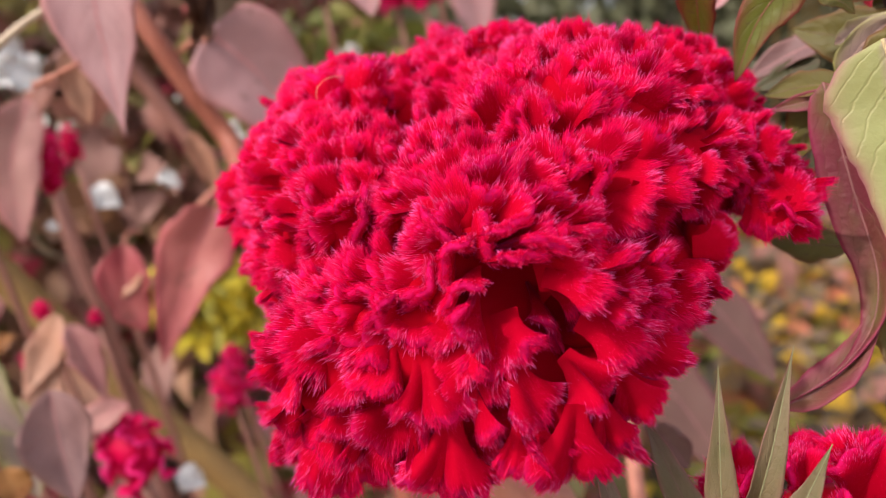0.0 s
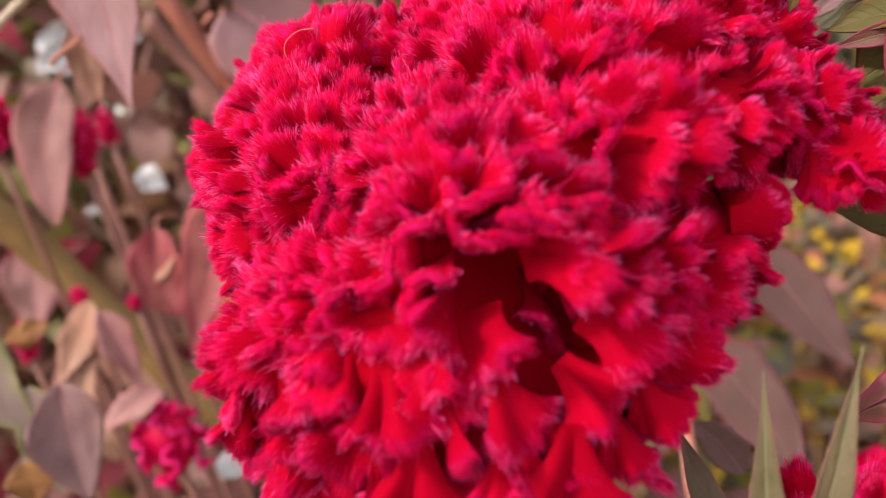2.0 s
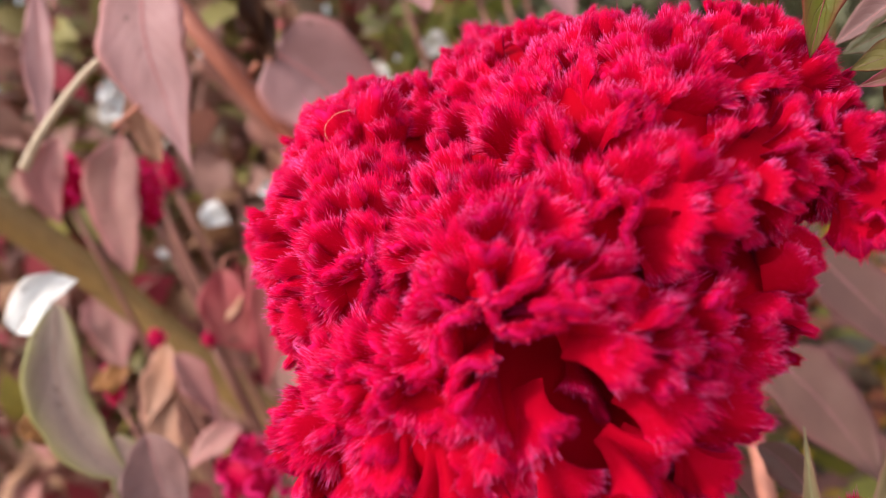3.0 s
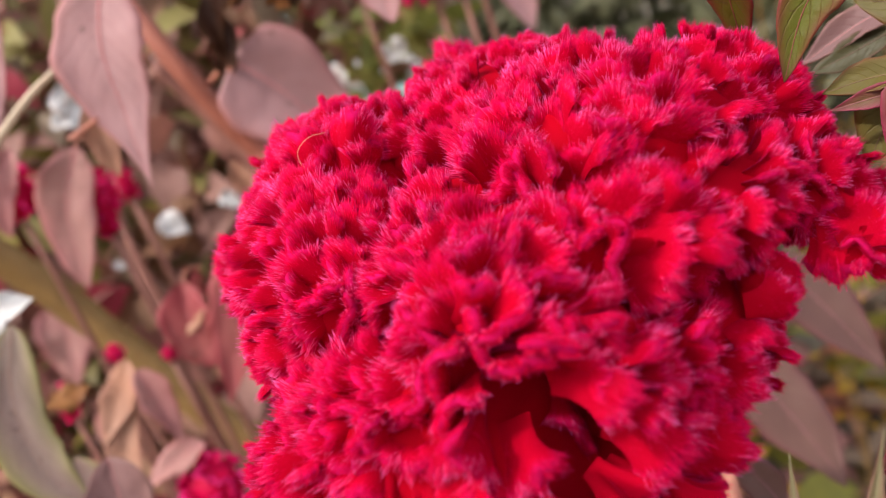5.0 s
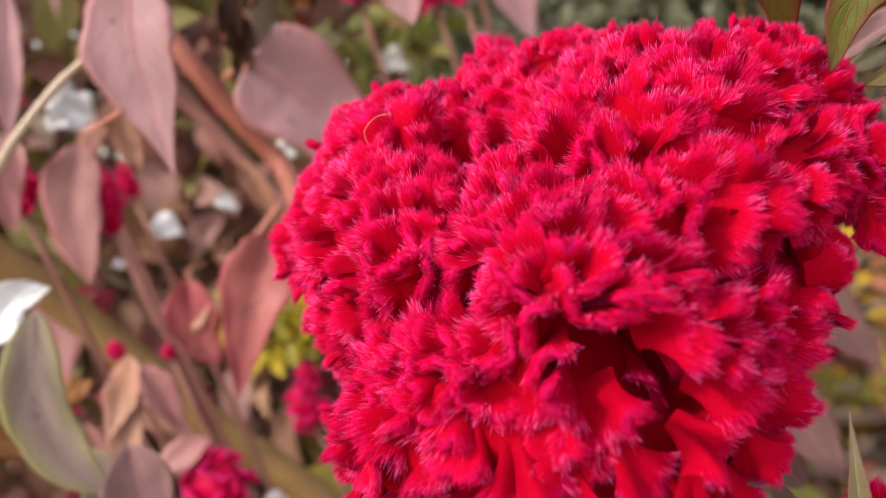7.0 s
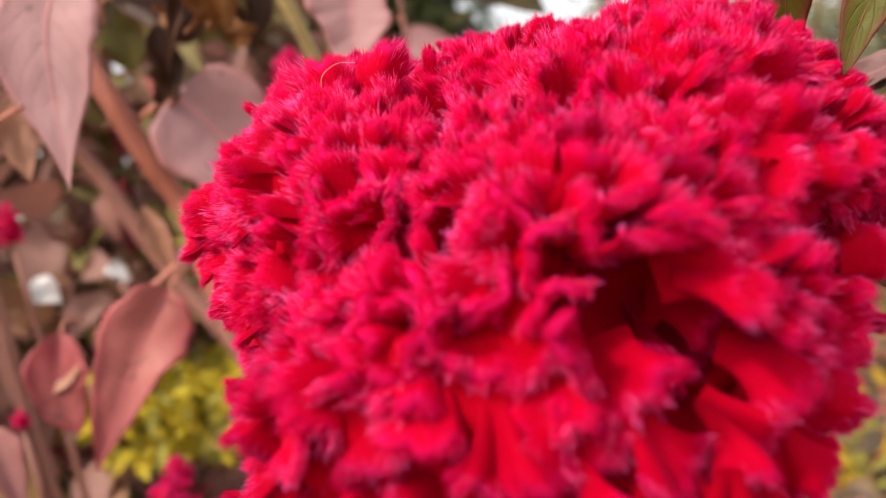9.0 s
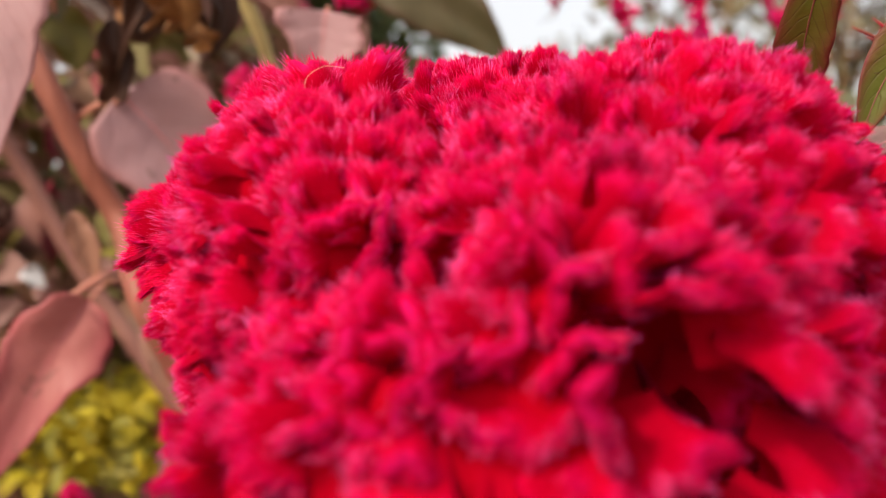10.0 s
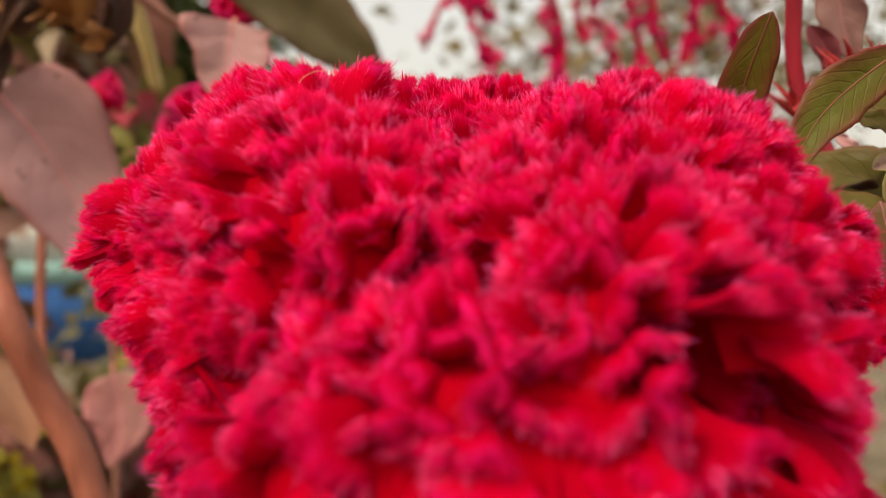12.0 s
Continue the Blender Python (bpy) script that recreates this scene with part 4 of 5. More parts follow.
leaf(main_plant, [(0.1203, 0.2267, 0.9892), (0.1246, 0.2247, 0.9850), (0.1311, 0.2217, 0.9819)], 0.0049, (-0.374, -0.745, 0.552), DEAD, fold=0.4, wave=0.6)
leaf(main_plant, [(0.1085, 0.1971, 0.9816), (0.1118, 0.1925, 0.9628), (0.1145, 0.1849, 0.9414), (0.1157, 0.1722, 0.9154)], 0.0276, (-0.385, -0.764, 0.517), PALE_GREEN, fold=0.06, shape='blunt', wave=0.06)
leaf(main_plant, [(0.1018, 0.2160, 0.9716), (0.1039, 0.2125, 0.9578), (0.1062, 0.2072, 0.9415), (0.1081, 0.2007, 0.9260), (0.1049, 0.1961, 0.9136), (0.0962, 0.1936, 0.9037), (0.0826, 0.1926, 0.8959)], 0.0135, (-0.330, -0.785, 0.524), PURPLE_GREEN, fold=0.3, wave=0.08, shape='tail', turn=1.0)
leaf(main_plant, [(0.0820, 0.1934, 0.8950), (0.0913, 0.1935, 0.8990), (0.1002, 0.1948, 0.9059), (0.1080, 0.1984, 0.9181)], 0.0098, (-0.247, -0.623, 0.742), PURPLE_GREEN, fold=0.3, wave=0.08)
leaf(main_plant, [(0.1100, 0.2255, 0.9246), (0.1008, 0.2286, 0.9257), (0.0897, 0.2320, 0.9274)], 0.0105, (-0.273, -0.708, 0.652), OLIVE, fold=0.1)
leaf(main_plant, [(0.1204, 0.2127, 0.9166), (0.1197, 0.2054, 0.9012), (0.1174, 0.1977, 0.8867)], 0.0183, (-0.346, -0.654, 0.673), OLIVE, fold=0.1)
leaf(main_plant, [(0.1011, 0.4540, 0.8407), (0.1186, 0.4399, 0.8148), (0.1377, 0.4201, 0.7850)], 0.0309, (-0.044, -0.691, 0.721), PURPLE, fold=0.2, wave=0.06)
leaf(main_plant, [(0.0674, 0.4281, 0.8021), (0.0877, 0.4120, 0.7769), (0.1053, 0.3872, 0.7442)], 0.0381, (0.008, -0.637, 0.771), PURPLE, fold=0.2, wave=0.06)
leaf(main_plant, [(0.0670, 0.2621, 0.8360), (0.0609, 0.2681, 0.8443), (0.0540, 0.2719, 0.8498)], 0.0130, (0.028, -0.631, 0.775), PURPLE, fold=0.3)
leaf(main_plant, [(0.1317, 0.2311, 0.9766), (0.1206, 0.2411, 0.9784), (0.1055, 0.2526, 0.9833)], 0.0176, (-0.650, -0.657, 0.380), OLIVE, fold=0.2, wave=0.08)
leaf(main_plant, [(0.1271, 0.2330, 0.9723), (0.1206, 0.2388, 0.9736), (0.1135, 0.2447, 0.9750)], 0.0083, (-0.650, -0.649, 0.395), DEAD, fold=0.3, wave=0.5)
leaf(main_plant, [(0.1224, 0.2308, 0.9609), (0.1187, 0.2341, 0.9635), (0.1128, 0.2391, 0.9683)], 0.0097, (-0.645, -0.635, 0.425), OLIVE, fold=0.2)
leaf(main_plant, [(0.1264, 0.2762, 1.0268), (0.1317, 0.2744, 1.0192), (0.1341, 0.2749, 1.0093)], 0.0070, (-0.667, -0.739, 0.092), LEAF_RED_DARK, fold=0.5, wave=0.2)
leaf(main_plant, [(0.1330, 0.2730, 1.0409), (0.1367, 0.2744, 1.0281), (0.1417, 0.2737, 1.0160)], 0.0139, (-0.679, -0.731, 0.065), MAUVE_DARK, fold=0.25)
leaf(main_plant, [(0.1278, 0.2635, 0.9924), (0.1303, 0.2619, 0.9899), (0.1333, 0.2597, 0.9875)], 0.0040, (-0.643, -0.680, 0.352), MAUVE, fold=0.5, wave=0.4)
stem(main_plant, "branch", [(0.1408, 0.2739, 0.9786), (0.1295, 0.2799, 1.0011), (0.1247, 0.2799, 1.0181), (0.1207, 0.2759, 1.0406)], 0.0025, 0.0025, STEM_WINE)
stem(main_plant, "petiole", [(0.1285, 0.2784, 1.0000), (0.1296, 0.2736, 1.0011), (0.1336, 0.2665, 1.0013)], 0.0010, 0.0008, STEM_WINE)
leaf(small_plant, [(0.0585, 0.1515, 0.8763), (0.0603, 0.1573, 0.8991), (0.0630, 0.1663, 0.9213)], 0.0072, (-0.190, -0.925, 0.329), SPEAR, shape='lance')
leaf(small_plant, [(0.0595, 0.1515, 0.8765), (0.0689, 0.1544, 0.9022), (0.0775, 0.1623, 0.9262)], 0.0075, (0.033, -0.976, 0.215), SPEAR, shape='lance', fold=0.5)
leaf(small_plant, [(0.0615, 0.1640, 0.8683), (0.0538, 0.1729, 0.8860), (0.0475, 0.1870, 0.9010)], 0.0102, (-0.120, -0.832, 0.542), SPEAR_DARK, shape='lance')
leaf(small_plant, [(0.0645, 0.1432, 0.8848), (0.0717, 0.1446, 0.8980), (0.0798, 0.1481, 0.9115)], 0.0072, (-0.352, -0.861, 0.366), SPEAR, shape='lance')
leaf(small_plant, [(0.0653, 0.1505, 0.8782), (0.0693, 0.1559, 0.8923), (0.0734, 0.1623, 0.9053)], 0.0073, (0.097, -0.924, 0.371), SPEAR, shape='lance')
leaf(small_plant, [(0.0403, 0.1467, 0.8846), (0.0375, 0.1550, 0.8958), (0.0339, 0.1645, 0.9059)], 0.0075, (0.436, -0.642, 0.631), SPEAR_DARK, shape='lance')
leaf(small_plant, [(0.0531, 0.1533, 0.8787), (0.0511, 0.1579, 0.8857), (0.0491, 0.1645, 0.8919)], 0.0065, (0.388, -0.684, 0.618), SPEAR, shape='lance')
leaf(left_plant, [(-0.1120, 0.4619, 1.0363), (-0.1036, 0.4624, 1.0597), (-0.1158, 0.4560, 1.0741), (-0.1335, 0.4502, 1.0721), (-0.1487, 0.4549, 1.0513), (-0.1605, 0.4601, 1.0230)], 0.0170, (0.359, -0.927, -0.106), DEAD, fold=0.5, wave=0.8, ragged=0.6, turn=0.8)
leaf(left_plant, [(-0.1386, 0.4443, 1.0639), (-0.1258, 0.4415, 1.0632), (-0.1191, 0.4492, 1.0536), (-0.1144, 0.4608, 1.0423)], 0.0207, (-0.236, -0.877, -0.419), OCHRE, fold=0.5, wave=1.0, turn=1.5, ragged=0.7)
leaf(left_plant, [(-0.1575, 0.4583, 1.0573), (-0.1585, 0.4605, 1.0305), (-0.1691, 0.4649, 1.0166)], 0.0175, (0.416, -0.906, -0.080), DEAD, fold=0.3, wave=0.7, ragged=0.6)
leaf(left_plant, [(-0.1165, 0.4508, 1.0524), (-0.1129, 0.4490, 1.0434), (-0.1177, 0.4516, 1.0381)], 0.0112, (0.622, -0.668, 0.408), OCHRE, fold=0.5, wave=1.0, turn=-1.5, ragged=0.7)
leaf(left_plant, [(-0.1912, 0.4837, 1.0808), (-0.1598, 0.4885, 1.0760), (-0.1373, 0.4970, 1.0718), (-0.1264, 0.5114, 1.0552)], 0.0324, (0.121, -0.972, -0.201), DEAD, fold=0.5, wave=0.7, ragged=0.6, turn=0.6)
leaf(left_plant, [(-0.1668, 0.4785, 1.0705), (-0.1569, 0.4789, 1.0672), (-0.1517, 0.4833, 1.0745)], 0.0112, (-0.132, -0.887, -0.443), OCHRE, fold=0.5, wave=1.0, ragged=0.7)
leaf(left_plant, [(-0.1451, 0.4823, 1.0675), (-0.1348, 0.4817, 1.0673), (-0.1293, 0.4853, 1.0612), (-0.1260, 0.4912, 1.0541)], 0.0171, (-0.051, -0.988, 0.146), OCHRE, fold=0.6, wave=1.0, ragged=0.7, turn=1.2)
leaf(left_plant, [(-0.086, 0.715, 1.186), (-0.024, 0.725, 1.145), (0.023, 0.727, 1.110), (0.065, 0.725, 1.072)], 0.0616, (-0.012, -0.967, -0.256), DARK_GREEN, fold=0.15)
stem(main_plant, "branch", [(0.0541, 0.3992, 0.7924), (0.0534, 0.3576, 0.7657), (0.0534, 0.3236, 0.7264)], 0.0035, 0.0045, STEM_PINK)


stem(left_plant, "branch", [(-0.2486, 0.6386, 0.5328), (-0.20, 0.60, 0.40), (-0.12, 0.55, 0.20), (-0.085, 0.52, -0.03)], 0.0154, 0.0165, STEM_OLIVE)


# ---- smaller heads ----
def head(parent, centre, rx, rz, n, meshes, scale, name="crest", mat=PLUSH_FAR):
    c = Vector(centre)
    bm = bmesh.new()
    bmesh.ops.create_icosphere(bm, subdivisions=3, radius=1.0)
    for vert in bm.verts:
        d = vert.co.normalized()
        k = 0.78 + 0.16 * noise.noise(d * 3 + c * 20)
        vert.co = c + Vector((d.x * rx * k, d.y * rx * k, d.z * rz * k))
    core = part(name, bm, mat, parent)
    for i in range(n):
        zz = 1 - 1.8 * (i + 0.5) / n
        a = i * 2.39996 + rng.uniform(-0.2, 0.2)
        d = Vector((math.cos(a) * math.sqrt(max(0, 1 - zz * zz)), math.sin(a) * math.sqrt(max(0, 1 - zz * zz)), zz)).normalized()
        p = c + Vector((d.x * rx, d.y * rx, d.z * rz))
        ax = (d + Vector((0, 0, 0.3)) + Vector([rng.gauss(0, 0.2) for _ in range(3)])).normalized()
        me = rng.choice(meshes)
        ob = new(me.name.split(".")[0], me)
        ob.parent = core
        ob.matrix_basis = fan_pose(p - ax * 0.011 * scale, ax, rng.uniform(0, 6.28), scale * rng.uniform(0.8, 1.2))
    return core


head(small_plant, (0.0844, 0.1590, 0.8705), 0.028, 0.026, 46, BROAD, 0.95, mat=PLUSH_DEEP)
stem(small_plant, "stem", [(0.0845, 0.1684, 0.8698), (0.1247, 0.1948, 0.6140), (0.1763, 0.2314, 0.3199), (0.2213, 0.2490, 0.0036)], 0.0070, 0.0080, STEM_PINK)

far_heads = [
    ((-0.257, 0.428, 0.772), 0.0203, 0.0281), ((-0.271, 0.604, 0.732), 0.0156, 0.0250), ((-0.321, 0.517, 0.954), 0.0117, 0.0250),
    ((-0.098, 0.772, 1.047), 0.0273, 0.0234), ((-0.058, 0.755, 1.142), 0.0250, 0.0203), ((-0.177, 0.806, 1.068), 0.0156, 0.0172),
    ((-0.377, 0.514, 0.808), 0.0086, 0.0140),
    ((-0.319, 0.519, 0.837), 0.0055, 0.0062),
    ((-0.377, 0.470, 0.834), 0.0078, 0.0156),
    ((-0.284, 0.647, 0.740), 0.0109, 0.0156),
    ((-0.336, 0.487, 0.857), 0.0062, 0.0078),
    ((-0.064, 0.714, 1.041), 0.0172, 0.0234),
    ((-0.339, 0.579, 0.961), 0.0078, 0.0156),
    ((-0.401, 0.533, 0.981), 0.0187, 0.0234), ((-0.376, 0.601, 0.959), 0.0117, 0.0203),
]
for c, rx, rz in far_heads:
    pl = tagged(new("cockscomb_plant"), "cockscomb behind with a small crimson head on a thin stem", "plant", "cockscombs behind")
    head(pl, c, rx, rz, 16, COARSE, rx / 0.026)
    stem(pl, "stem", [(c[0], c[1], c[2] - 0.4 * rz), (c[0] + 0.01, c[1] + 0.02, c[2] * 0.6), (c[0], c[1] + 0.03, -0.02)], 0.0022, 0.004, STEM_MAUVE)


def plume(base, tip, r, n, droop=0.0):
    """A ragged red flower plume on a thin stalk; droop bends its end over."""
    b, t = Vector(base), Vector(tip)
    pl = tagged(new("plume_celosia"), "tall celosia with a ragged red feathery plume", "plant", "red plumes")
    axis = (t - b).normalized()
    lean = Vector((rng.choice((-1, 1)) * rng.uniform(0.1, 0.3), 0.1, 0)) * (t - b).length
    side = Vector((-1, 0, -0.5)) * droop
    line = [b, b.lerp(t, 0.35) + lean * 0.4, b.lerp(t, 0.7) + lean * 0.3, t + side * 0.6, t + side + Vector((0, 0, -0.8 * droop))]
    if droop == 0:
        line = line[:3] + [t]
    spike = stem(pl, "spike", line, r * 0.28, r * 0.15, PLUSH_FAR)
    for i in range(n):
        v = rng.random() * (len(line) - 1)
        k = min(int(v), len(line) - 2)
        p = line[k].lerp(line[k + 1], v - k)
        d = axis.orthogonal().normalized()
        d.rotate(Matrix.Rotation(i * 2.4, 3, axis))
        ax = (d + axis * rng.uniform(-0.6, 0.9)).normalized()
        me = rng.choice(COARSE)
        ob = new("frill", me)
        ob.parent = spike
        bulge = 0.55 + 0.9 * abs(noise.noise(p * 14))
        ob.matrix_basis = fan_pose(p, ax, rng.uniform(0, 6.28), r / 0.016 * bulge * rng.uniform(0.45, 1.35))
    stem(pl, "stem", [b, b.lerp(Vector((b.x, b.y + 0.05, 0)), 0.3) + Vector((rng.uniform(-0.05, 0.05), 0.02, 0)), b.lerp(Vector((b.x, b.y + 0.05, 0)), 0.65) + Vector((rng.uniform(-0.06, 0.06), 0.04, 0)), (b.x, b.y + 0.05, -0.02)], 0.0014, 0.002, STEM_OLIVE)


plume((0.2763, 1.1515, 1.1659), (0.1922, 1.1388, 1.2961), 0.017, 26, 0.00)
plume((0.3410, 1.0827, 1.1435), (0.2926, 1.0494, 1.3272), 0.024, 34, 0.00)
plume((0.4576, 1.0887, 1.1538), (0.4148, 1.0630, 1.3209), 0.020, 28, 0.00)
plume((0.5596, 1.1947, 1.2232), (0.5174, 1.1700, 1.3759), 0.024, 24, 0.05)
plume((0.5112, 1.4213, 1.3010), (0.5008, 1.3797, 1.4504), 0.026, 24, 0.00)
plume((0.2803, 1.1851, 1.2652), (0.2445, 1.1836, 1.3028), 0.024, 26, 0.07)
plume((0.4318, 1.3688, 1.1863), (0.4062, 1.3412, 1.3425), 0.026, 22, 0.00)
plume((0.5444, 1.0879, 1.2228), (0.5082, 1.0707, 1.3405), 0.024, 22, 0.04)
plume((0.6211, 1.4995, 1.2502), (0.5566, 1.4967, 1.3753), 0.022, 20, 0.00)
plume((0.6595, 1.1413, 1.2087), (0.5991, 1.1434, 1.3310), 0.024, 18, 0.00)
plume((0.5188, 1.4050, 1.3590), (0.5612, 1.3436, 1.4823), 0.024, 18, 0.06)
plume((0.6532, 1.3768, 1.2213), (0.7159, 1.3200, 1.3141), 0.020, 18, 0.00)


def bract_spray(parent, base, n, size):
    """Thin curling red bracts that crowd at a stalk's joint."""
    b = Vector(base)
    for i in range(n):
        a = i * 2.4
        d = Vector((0.6 * math.cos(a), 0.6 * math.sin(a), rng.uniform(0.2, 1.4))).normalized()
        out = Vector((math.cos(a), math.sin(a), rng.uniform(-0.6, 0.6)))
        l = size * rng.uniform(0.35, 1.0)
        b1 = b + Vector([rng.gauss(0, 0.0012) for _ in range(3)])
        leaf(parent, [b1, b1 + d * l * 0.55, b1 + d * l + out * l * rng.uniform(0.0, 0.3)], l * 0.14, d.orthogonal(), BRACT, 0.6, 0.3, "lance", rng.uniform(-1, 1))


bract_spray(main_plant, (0.1265, 0.2798, 1.0001), 22, 0.015)
bract_spray(main_plant, (0.1323, 0.2656, 1.0085), 14, 0.015)
bract_spray(main_plant, (0.1374, 0.2614, 1.0105), 8, 0.014)

# ---- surroundings ----
bm = bmesh.new()
bmesh.ops.create_grid(bm, x_segments=120, y_segments=120, size=1.0)
for vert in bm.verts:
    x, y = vert.co.x, vert.co.y
    vert.co.x, vert.co.y = x * (3 + 60 * abs(x) ** 3), y * (3 + 60 * abs(y) ** 3)
    vert.co.z = 0.03 * noise.noise(Vector((vert.co.x * 2.5, vert.co.y * 2.5, 0)))
ground = part("ground", bm, SOIL, None, "dry brown garden soil with small clods")
tagged(ground, kind="structure", category="ground")


def scatter(name, n, place, size, mat, label, category, flat=0.0):
    """Many small folded leaves in one mesh."""
    verts, faces = [], []
    for _ in range(n):
        c = Vector(place())
        l = size * rng.uniform(0.5, 1.3)
        w = l * rng.uniform(0.18, 0.32)
        a = Vector([rng.gauss(0, 1) for _ in range(3)])
        a.z = a.z * (1 - flat) - 0.6 * (1 - flat)
        a.normalize()
        nn = Vector((rng.gauss(0, 0.6), -0.5 * (1 - flat) + rng.gauss(0, 0.4), rng.gauss(0.6, 0.5)))
        s = a.cross(nn).normalized()
        nn = s.cross(a).normalized()
        o = len(verts)
        for v, ww, lift in ((0, 0.1, 0), (0.3, 0.9, 0.08), (0.6, 0.85, 0.1), (0.85, 0.4, 0.02), (1, 0.03, -0.08)):
            p = c + a * (v * l) + nn * (lift * l)
            verts += [p - s * w * ww + nn * w * 0.25 * ww, p, p + s * w * ww + nn * w * 0.25 * ww]
        for i in range(4):
            for j in range(2):
                k = o + 3 * i + j
                faces.append((k, k + 1, k + 4, k + 3))
    ob = mesh_object(name, verts, faces, mat)
    return tagged(ob, label, category, kind="stuff")


def thicket_place():
    if rng.random() < 0.25:
        return -0.35 - abs(rng.gauss(0, 1.4)), 0.95 + abs(rng.gauss(0, 1.1)), 0.03 + 0.5 * rng.random() ** 1.4
    while True:
        y = rng.uniform(0.95, 2.4)
        x = rng.uniform(-1.35, 0.05) * y
        g = x / y
        top = 1.0 + 0.22 * noise.noise(Vector((x * 2, y, 0))) if g < -0.31 else 0.50 if g < -0.16 else 0.74
        z = top * (1 - rng.random() ** 1.6) * (0.8 + 0.2 * rng.random())
        if z > 0.02:
            return x, y, z


def tall_place():
    while True:
        y = rng.uniform(0.95, 1.9)
        g = rng.uniform(-1.0, -0.17)
        k = noise.noise(Vector((g * 9, y * 1.5, 4.0)))
        low = 0.75 if g < -0.36 else 1.02
        z = low + (1.28 + 0.22 * k - low) * rng.random() ** 0.8
        if noise.noise(Vector((g * 13, (z - 1) / y * 17, 2.0))) < 0.05:
            return g * y, y, z


scatter("tall_foliage", 2600, tall_place, 0.085, TALL, "tall withering brown and olive foliage of cockscombs", "foliage")
scatter("thicket", 6900, thicket_place, 0.10, THICKET, "tangled faded foliage of cockscombs in mauve, brown and olive", "foliage")


def hedge_place():
    x = rng.uniform(-0.76, 2.2)
    y = 3.9 + rng.gauss(0, 0.3) + 0.15 * x
    top = 1.36 + 0.10 * noise.noise(Vector((x * 2.1, 3.0, 0)))
    return x, y, rng.uniform(0.02, 1.0) ** 0.7 * top


scatter("hedge", 6200, hedge_place, 0.12, HEDGE, "clipped grey-olive hedge behind the bed", "hedge")


def shrub_place():
    x = rng.uniform(-8.0, -0.7)
    return x, 6.6 + rng.gauss(0, 0.25), rng.uniform(0.02, 1.0) ** 0.7 * ((1.9 if x > -2.2 else 1.25) + 0.35 * noise.noise(Vector((x, 1.0, 0))))


scatter("shrubbery", 4200, shrub_place, 0.22, TREE_LEAF, "dark green shrubbery behind the garden wall", "shrubs")


def weed_place():
    return -0.2129 + rng.gauss(0, 0.045), 0.9658 + rng.gauss(0, 0.05), 1.0465 - abs(rng.gauss(0, 0.05))


scatter("green_weed", 90, weed_place, 0.045, WEED, "fresh yellow-green weed among the faded plants", "weed")


def litter_place():
    if rng.random() < 0.45:
        return rng.gauss(0.2, 1.6), rng.gauss(1.4, 1.7), rng.uniform(0.0, 0.05)
    y = rng.uniform(0.5, 4.0)
    return rng.uniform(-0.2, 0.75) * y + 0.1, y, rng.uniform(0.0, 0.07)


scatter("leaf_litter", 6500, litter_place, 0.115, LITTER, "fallen yellow, orange and brown leaves on the soil", "leaf litter", 0.7)


def yellow_place():
    a, r = rng.uniform(0, 6.28), rng.random() ** 0.5
    return -0.42 + 0.13 * r * math.cos(a), 1.0 + 0.09 * r * math.sin(a), 0.65 + 0.10 * rng.random()


bush = scatter("yellow_flower_bush", 700, yellow_place, 0.034, YELLOW, "low bush thick with yellow-green flowers", "bush")
for i in range(26):
    y = rng.uniform(0.7, 2.0)
    x = rng.uniform(-0.75, -0.1) * y
    bm = bmesh.new()
    size = rng.uniform(0.012, 0.035)
    bmesh.ops.create_icosphere(bm, subdivisions=3, radius=size)
    for vert in bm.verts:
        vert.co *= 1 + 0.25 * noise.noise(vert.co * 30 + Vector((i, 0, 0)))
        vert.co.z *= 0.6
    ob = part("stone", bm, STONE, None)
    ob.location = (x, y, 0.02)
    tagged(ob, "pale rounded stone lying on the soil", "stone", "stones on the soil")


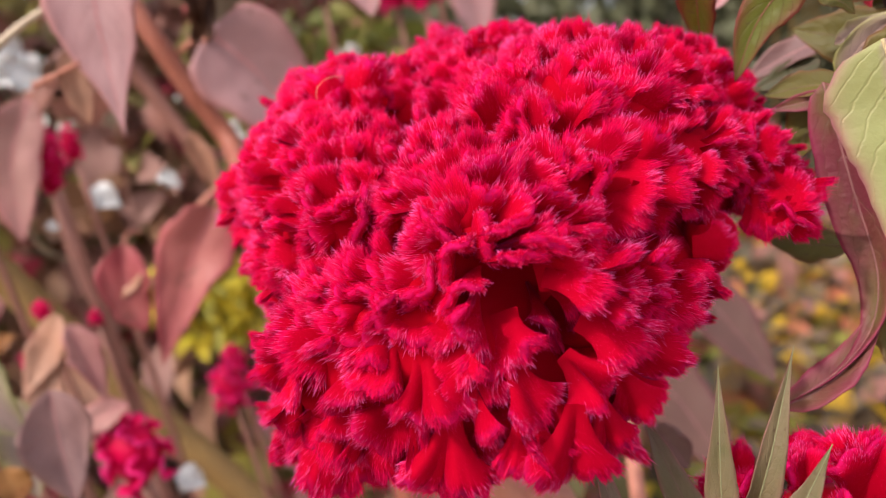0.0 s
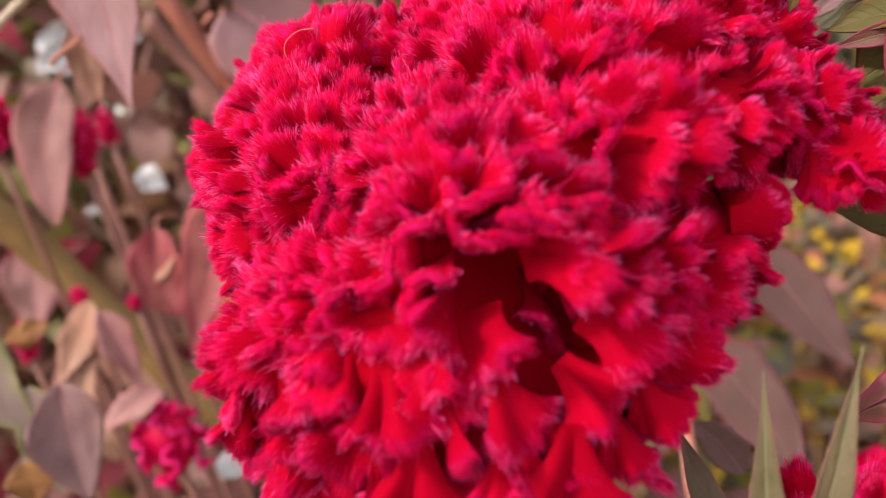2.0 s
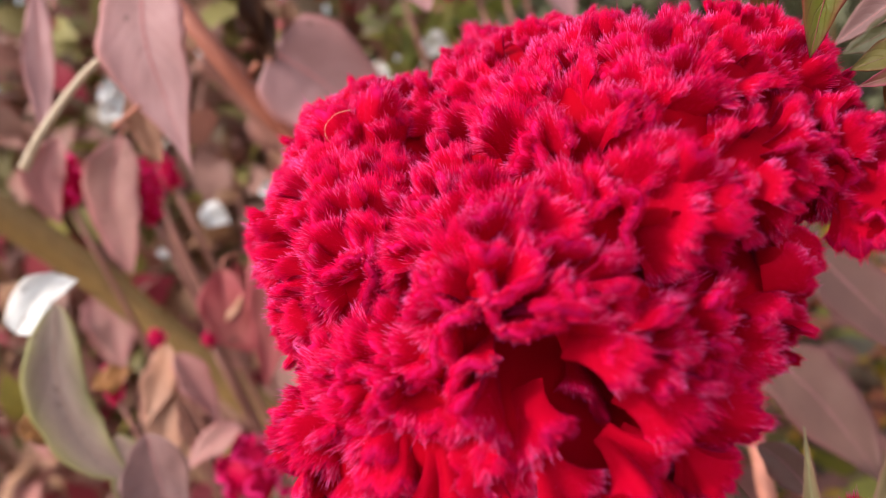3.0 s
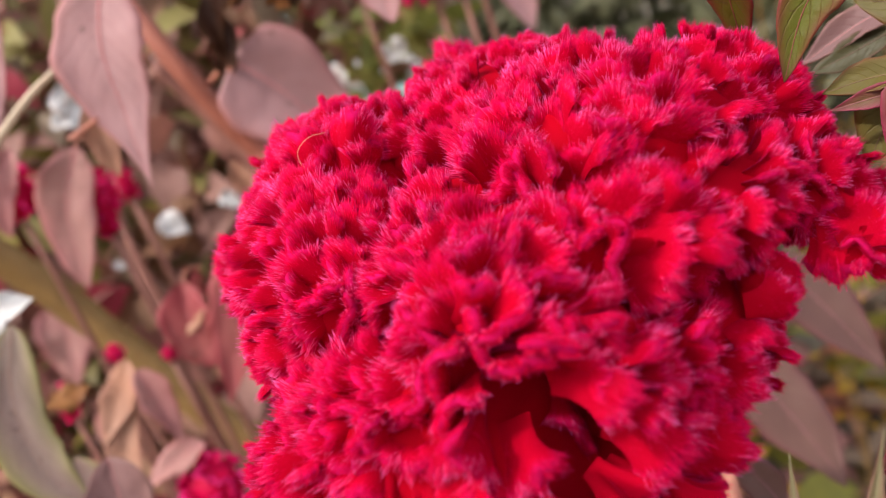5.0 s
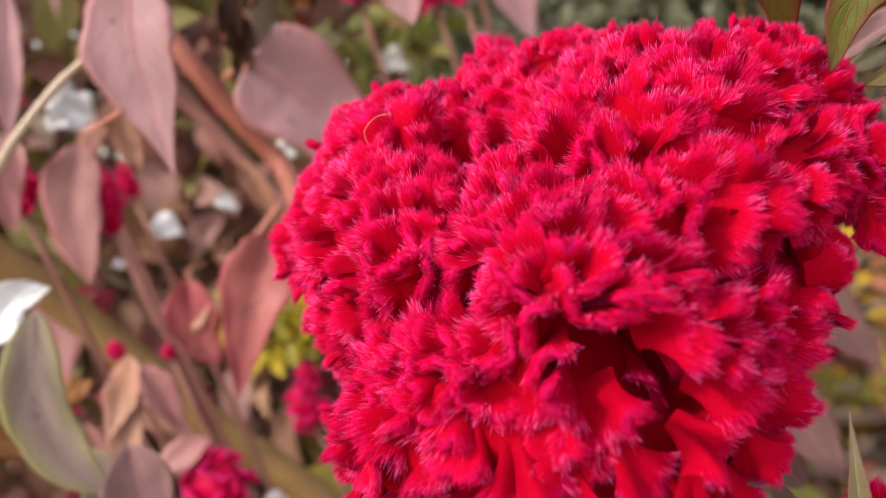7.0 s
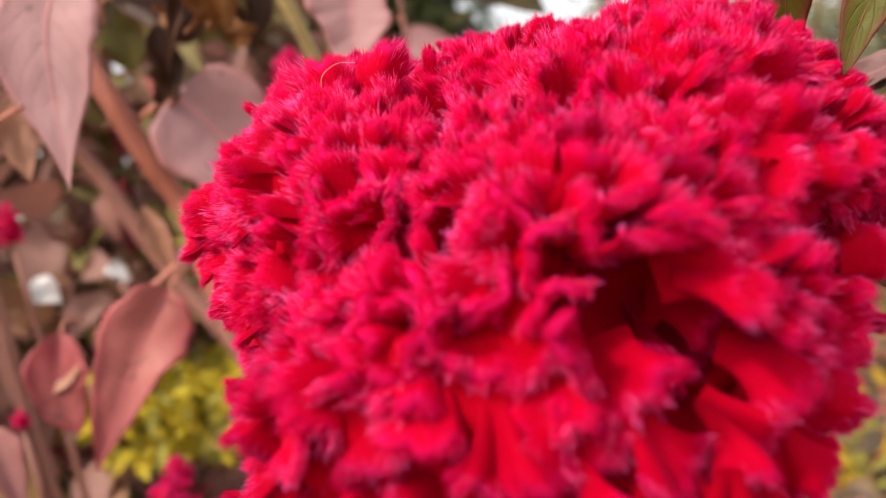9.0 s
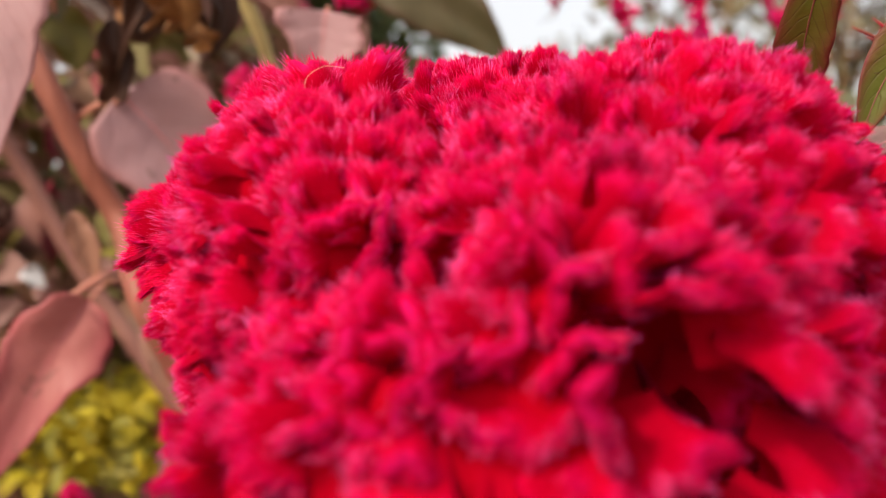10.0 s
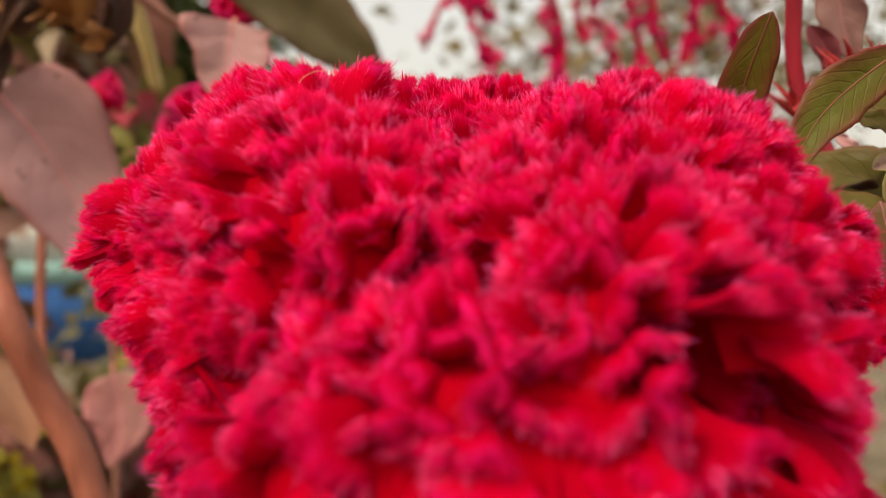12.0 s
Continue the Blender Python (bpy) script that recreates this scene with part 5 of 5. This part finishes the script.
def tree(base, height, spread, n, size, mat, label):
    t = tagged(new("tree"), label, "tree", "trees behind")
    b = Vector(base)
    limbs = []
    trunk = stem(t, "trunk", [b, b + Vector((0.1, 0, height * 0.3)), b + Vector((0, 0.1, height * 0.62))], height * 0.03, height * 0.012, BARK)
    for i in range(9):
        a = i * 2.4
        st = b + Vector((0.05, 0, height * rng.uniform(0.25, 0.55)))
        en = b + Vector((spread * 0.7 * math.cos(a), spread * 0.7 * math.sin(a), height * rng.uniform(0.55, 0.9)))
        stem(t, "limb", [st, st.lerp(en, 0.5) + Vector((0, 0, 0.1)), en], height * 0.011, height * 0.003, BARK)
        limbs.append(en)
    limbs += [l.lerp(b + Vector((0, 0, height * 0.7)), rng.uniform(0.3, 0.8)) + Vector((rng.gauss(0, 0.2) * spread, rng.gauss(0, 0.2) * spread, rng.gauss(0, 0.12) * height)) for l in limbs for _ in range(3)]

    def place():
        l = rng.choice(limbs)
        return l + Vector((rng.gauss(0, 0.17) * spread, rng.gauss(0, 0.17) * spread, rng.gauss(0, 0.08) * height))

    crown = scatter("crown", n, place, size, mat, "", "", 0.2)
    crown.parent = t


tree((-2.3, 8.6, 0), 4.4, 2.0, 5200, 0.22, TREE_LEAF, "broad dark green tree behind the flower bed")
tree((-5.6, 6.4, 0), 4.5, 2.2, 1500, 0.24, TREE_LEAF, "broad dark green tree behind the flower bed")
tree((-1.5, 10.5, 0), 3.6, 1.8, 3600, 0.24, TREE_LEAF, "small green tree beyond the garden wall")
tree((3.6, 7.0, 0), 3.6, 2.2, 2800, 0.15, PALE_TREE_LEAF, "thin dry tree with sparse tan leaves")
tree((1.9, 8.0, 0), 2.6, 1.0, 500, 0.15, PALE_TREE_LEAF, "thin dry tree with sparse tan leaves")

# low painted garden wall beyond the bed
wall = tagged(new("wall_garden"), "low garden wall with white, teal and blue paint bands", "wall", kind="structure")
for nm, z0, z1, d, mat in (("blue_plinth", 0.0, 0.50, 0.34, BLUE_PAINT), ("teal_band", 0.50, 0.64, 0.36, TEAL_PAINT), ("white_top", 0.64, 0.92, 0.30, WHITE_WALL)):
    bm = bmesh.new()
    bmesh.ops.create_cube(bm, size=1.0)
    bmesh.ops.scale(bm, vec=(5.0, d, z1 - z0), verts=bm.verts)
    bmesh.ops.bevel(bm, geom=bm.edges[:], offset=0.012, segments=2, affect="EDGES")
    bmesh.ops.translate(bm, vec=(-3.58, 5.6, (z0 + z1) / 2), verts=bm.verts)
    part(nm, bm, mat, wall)
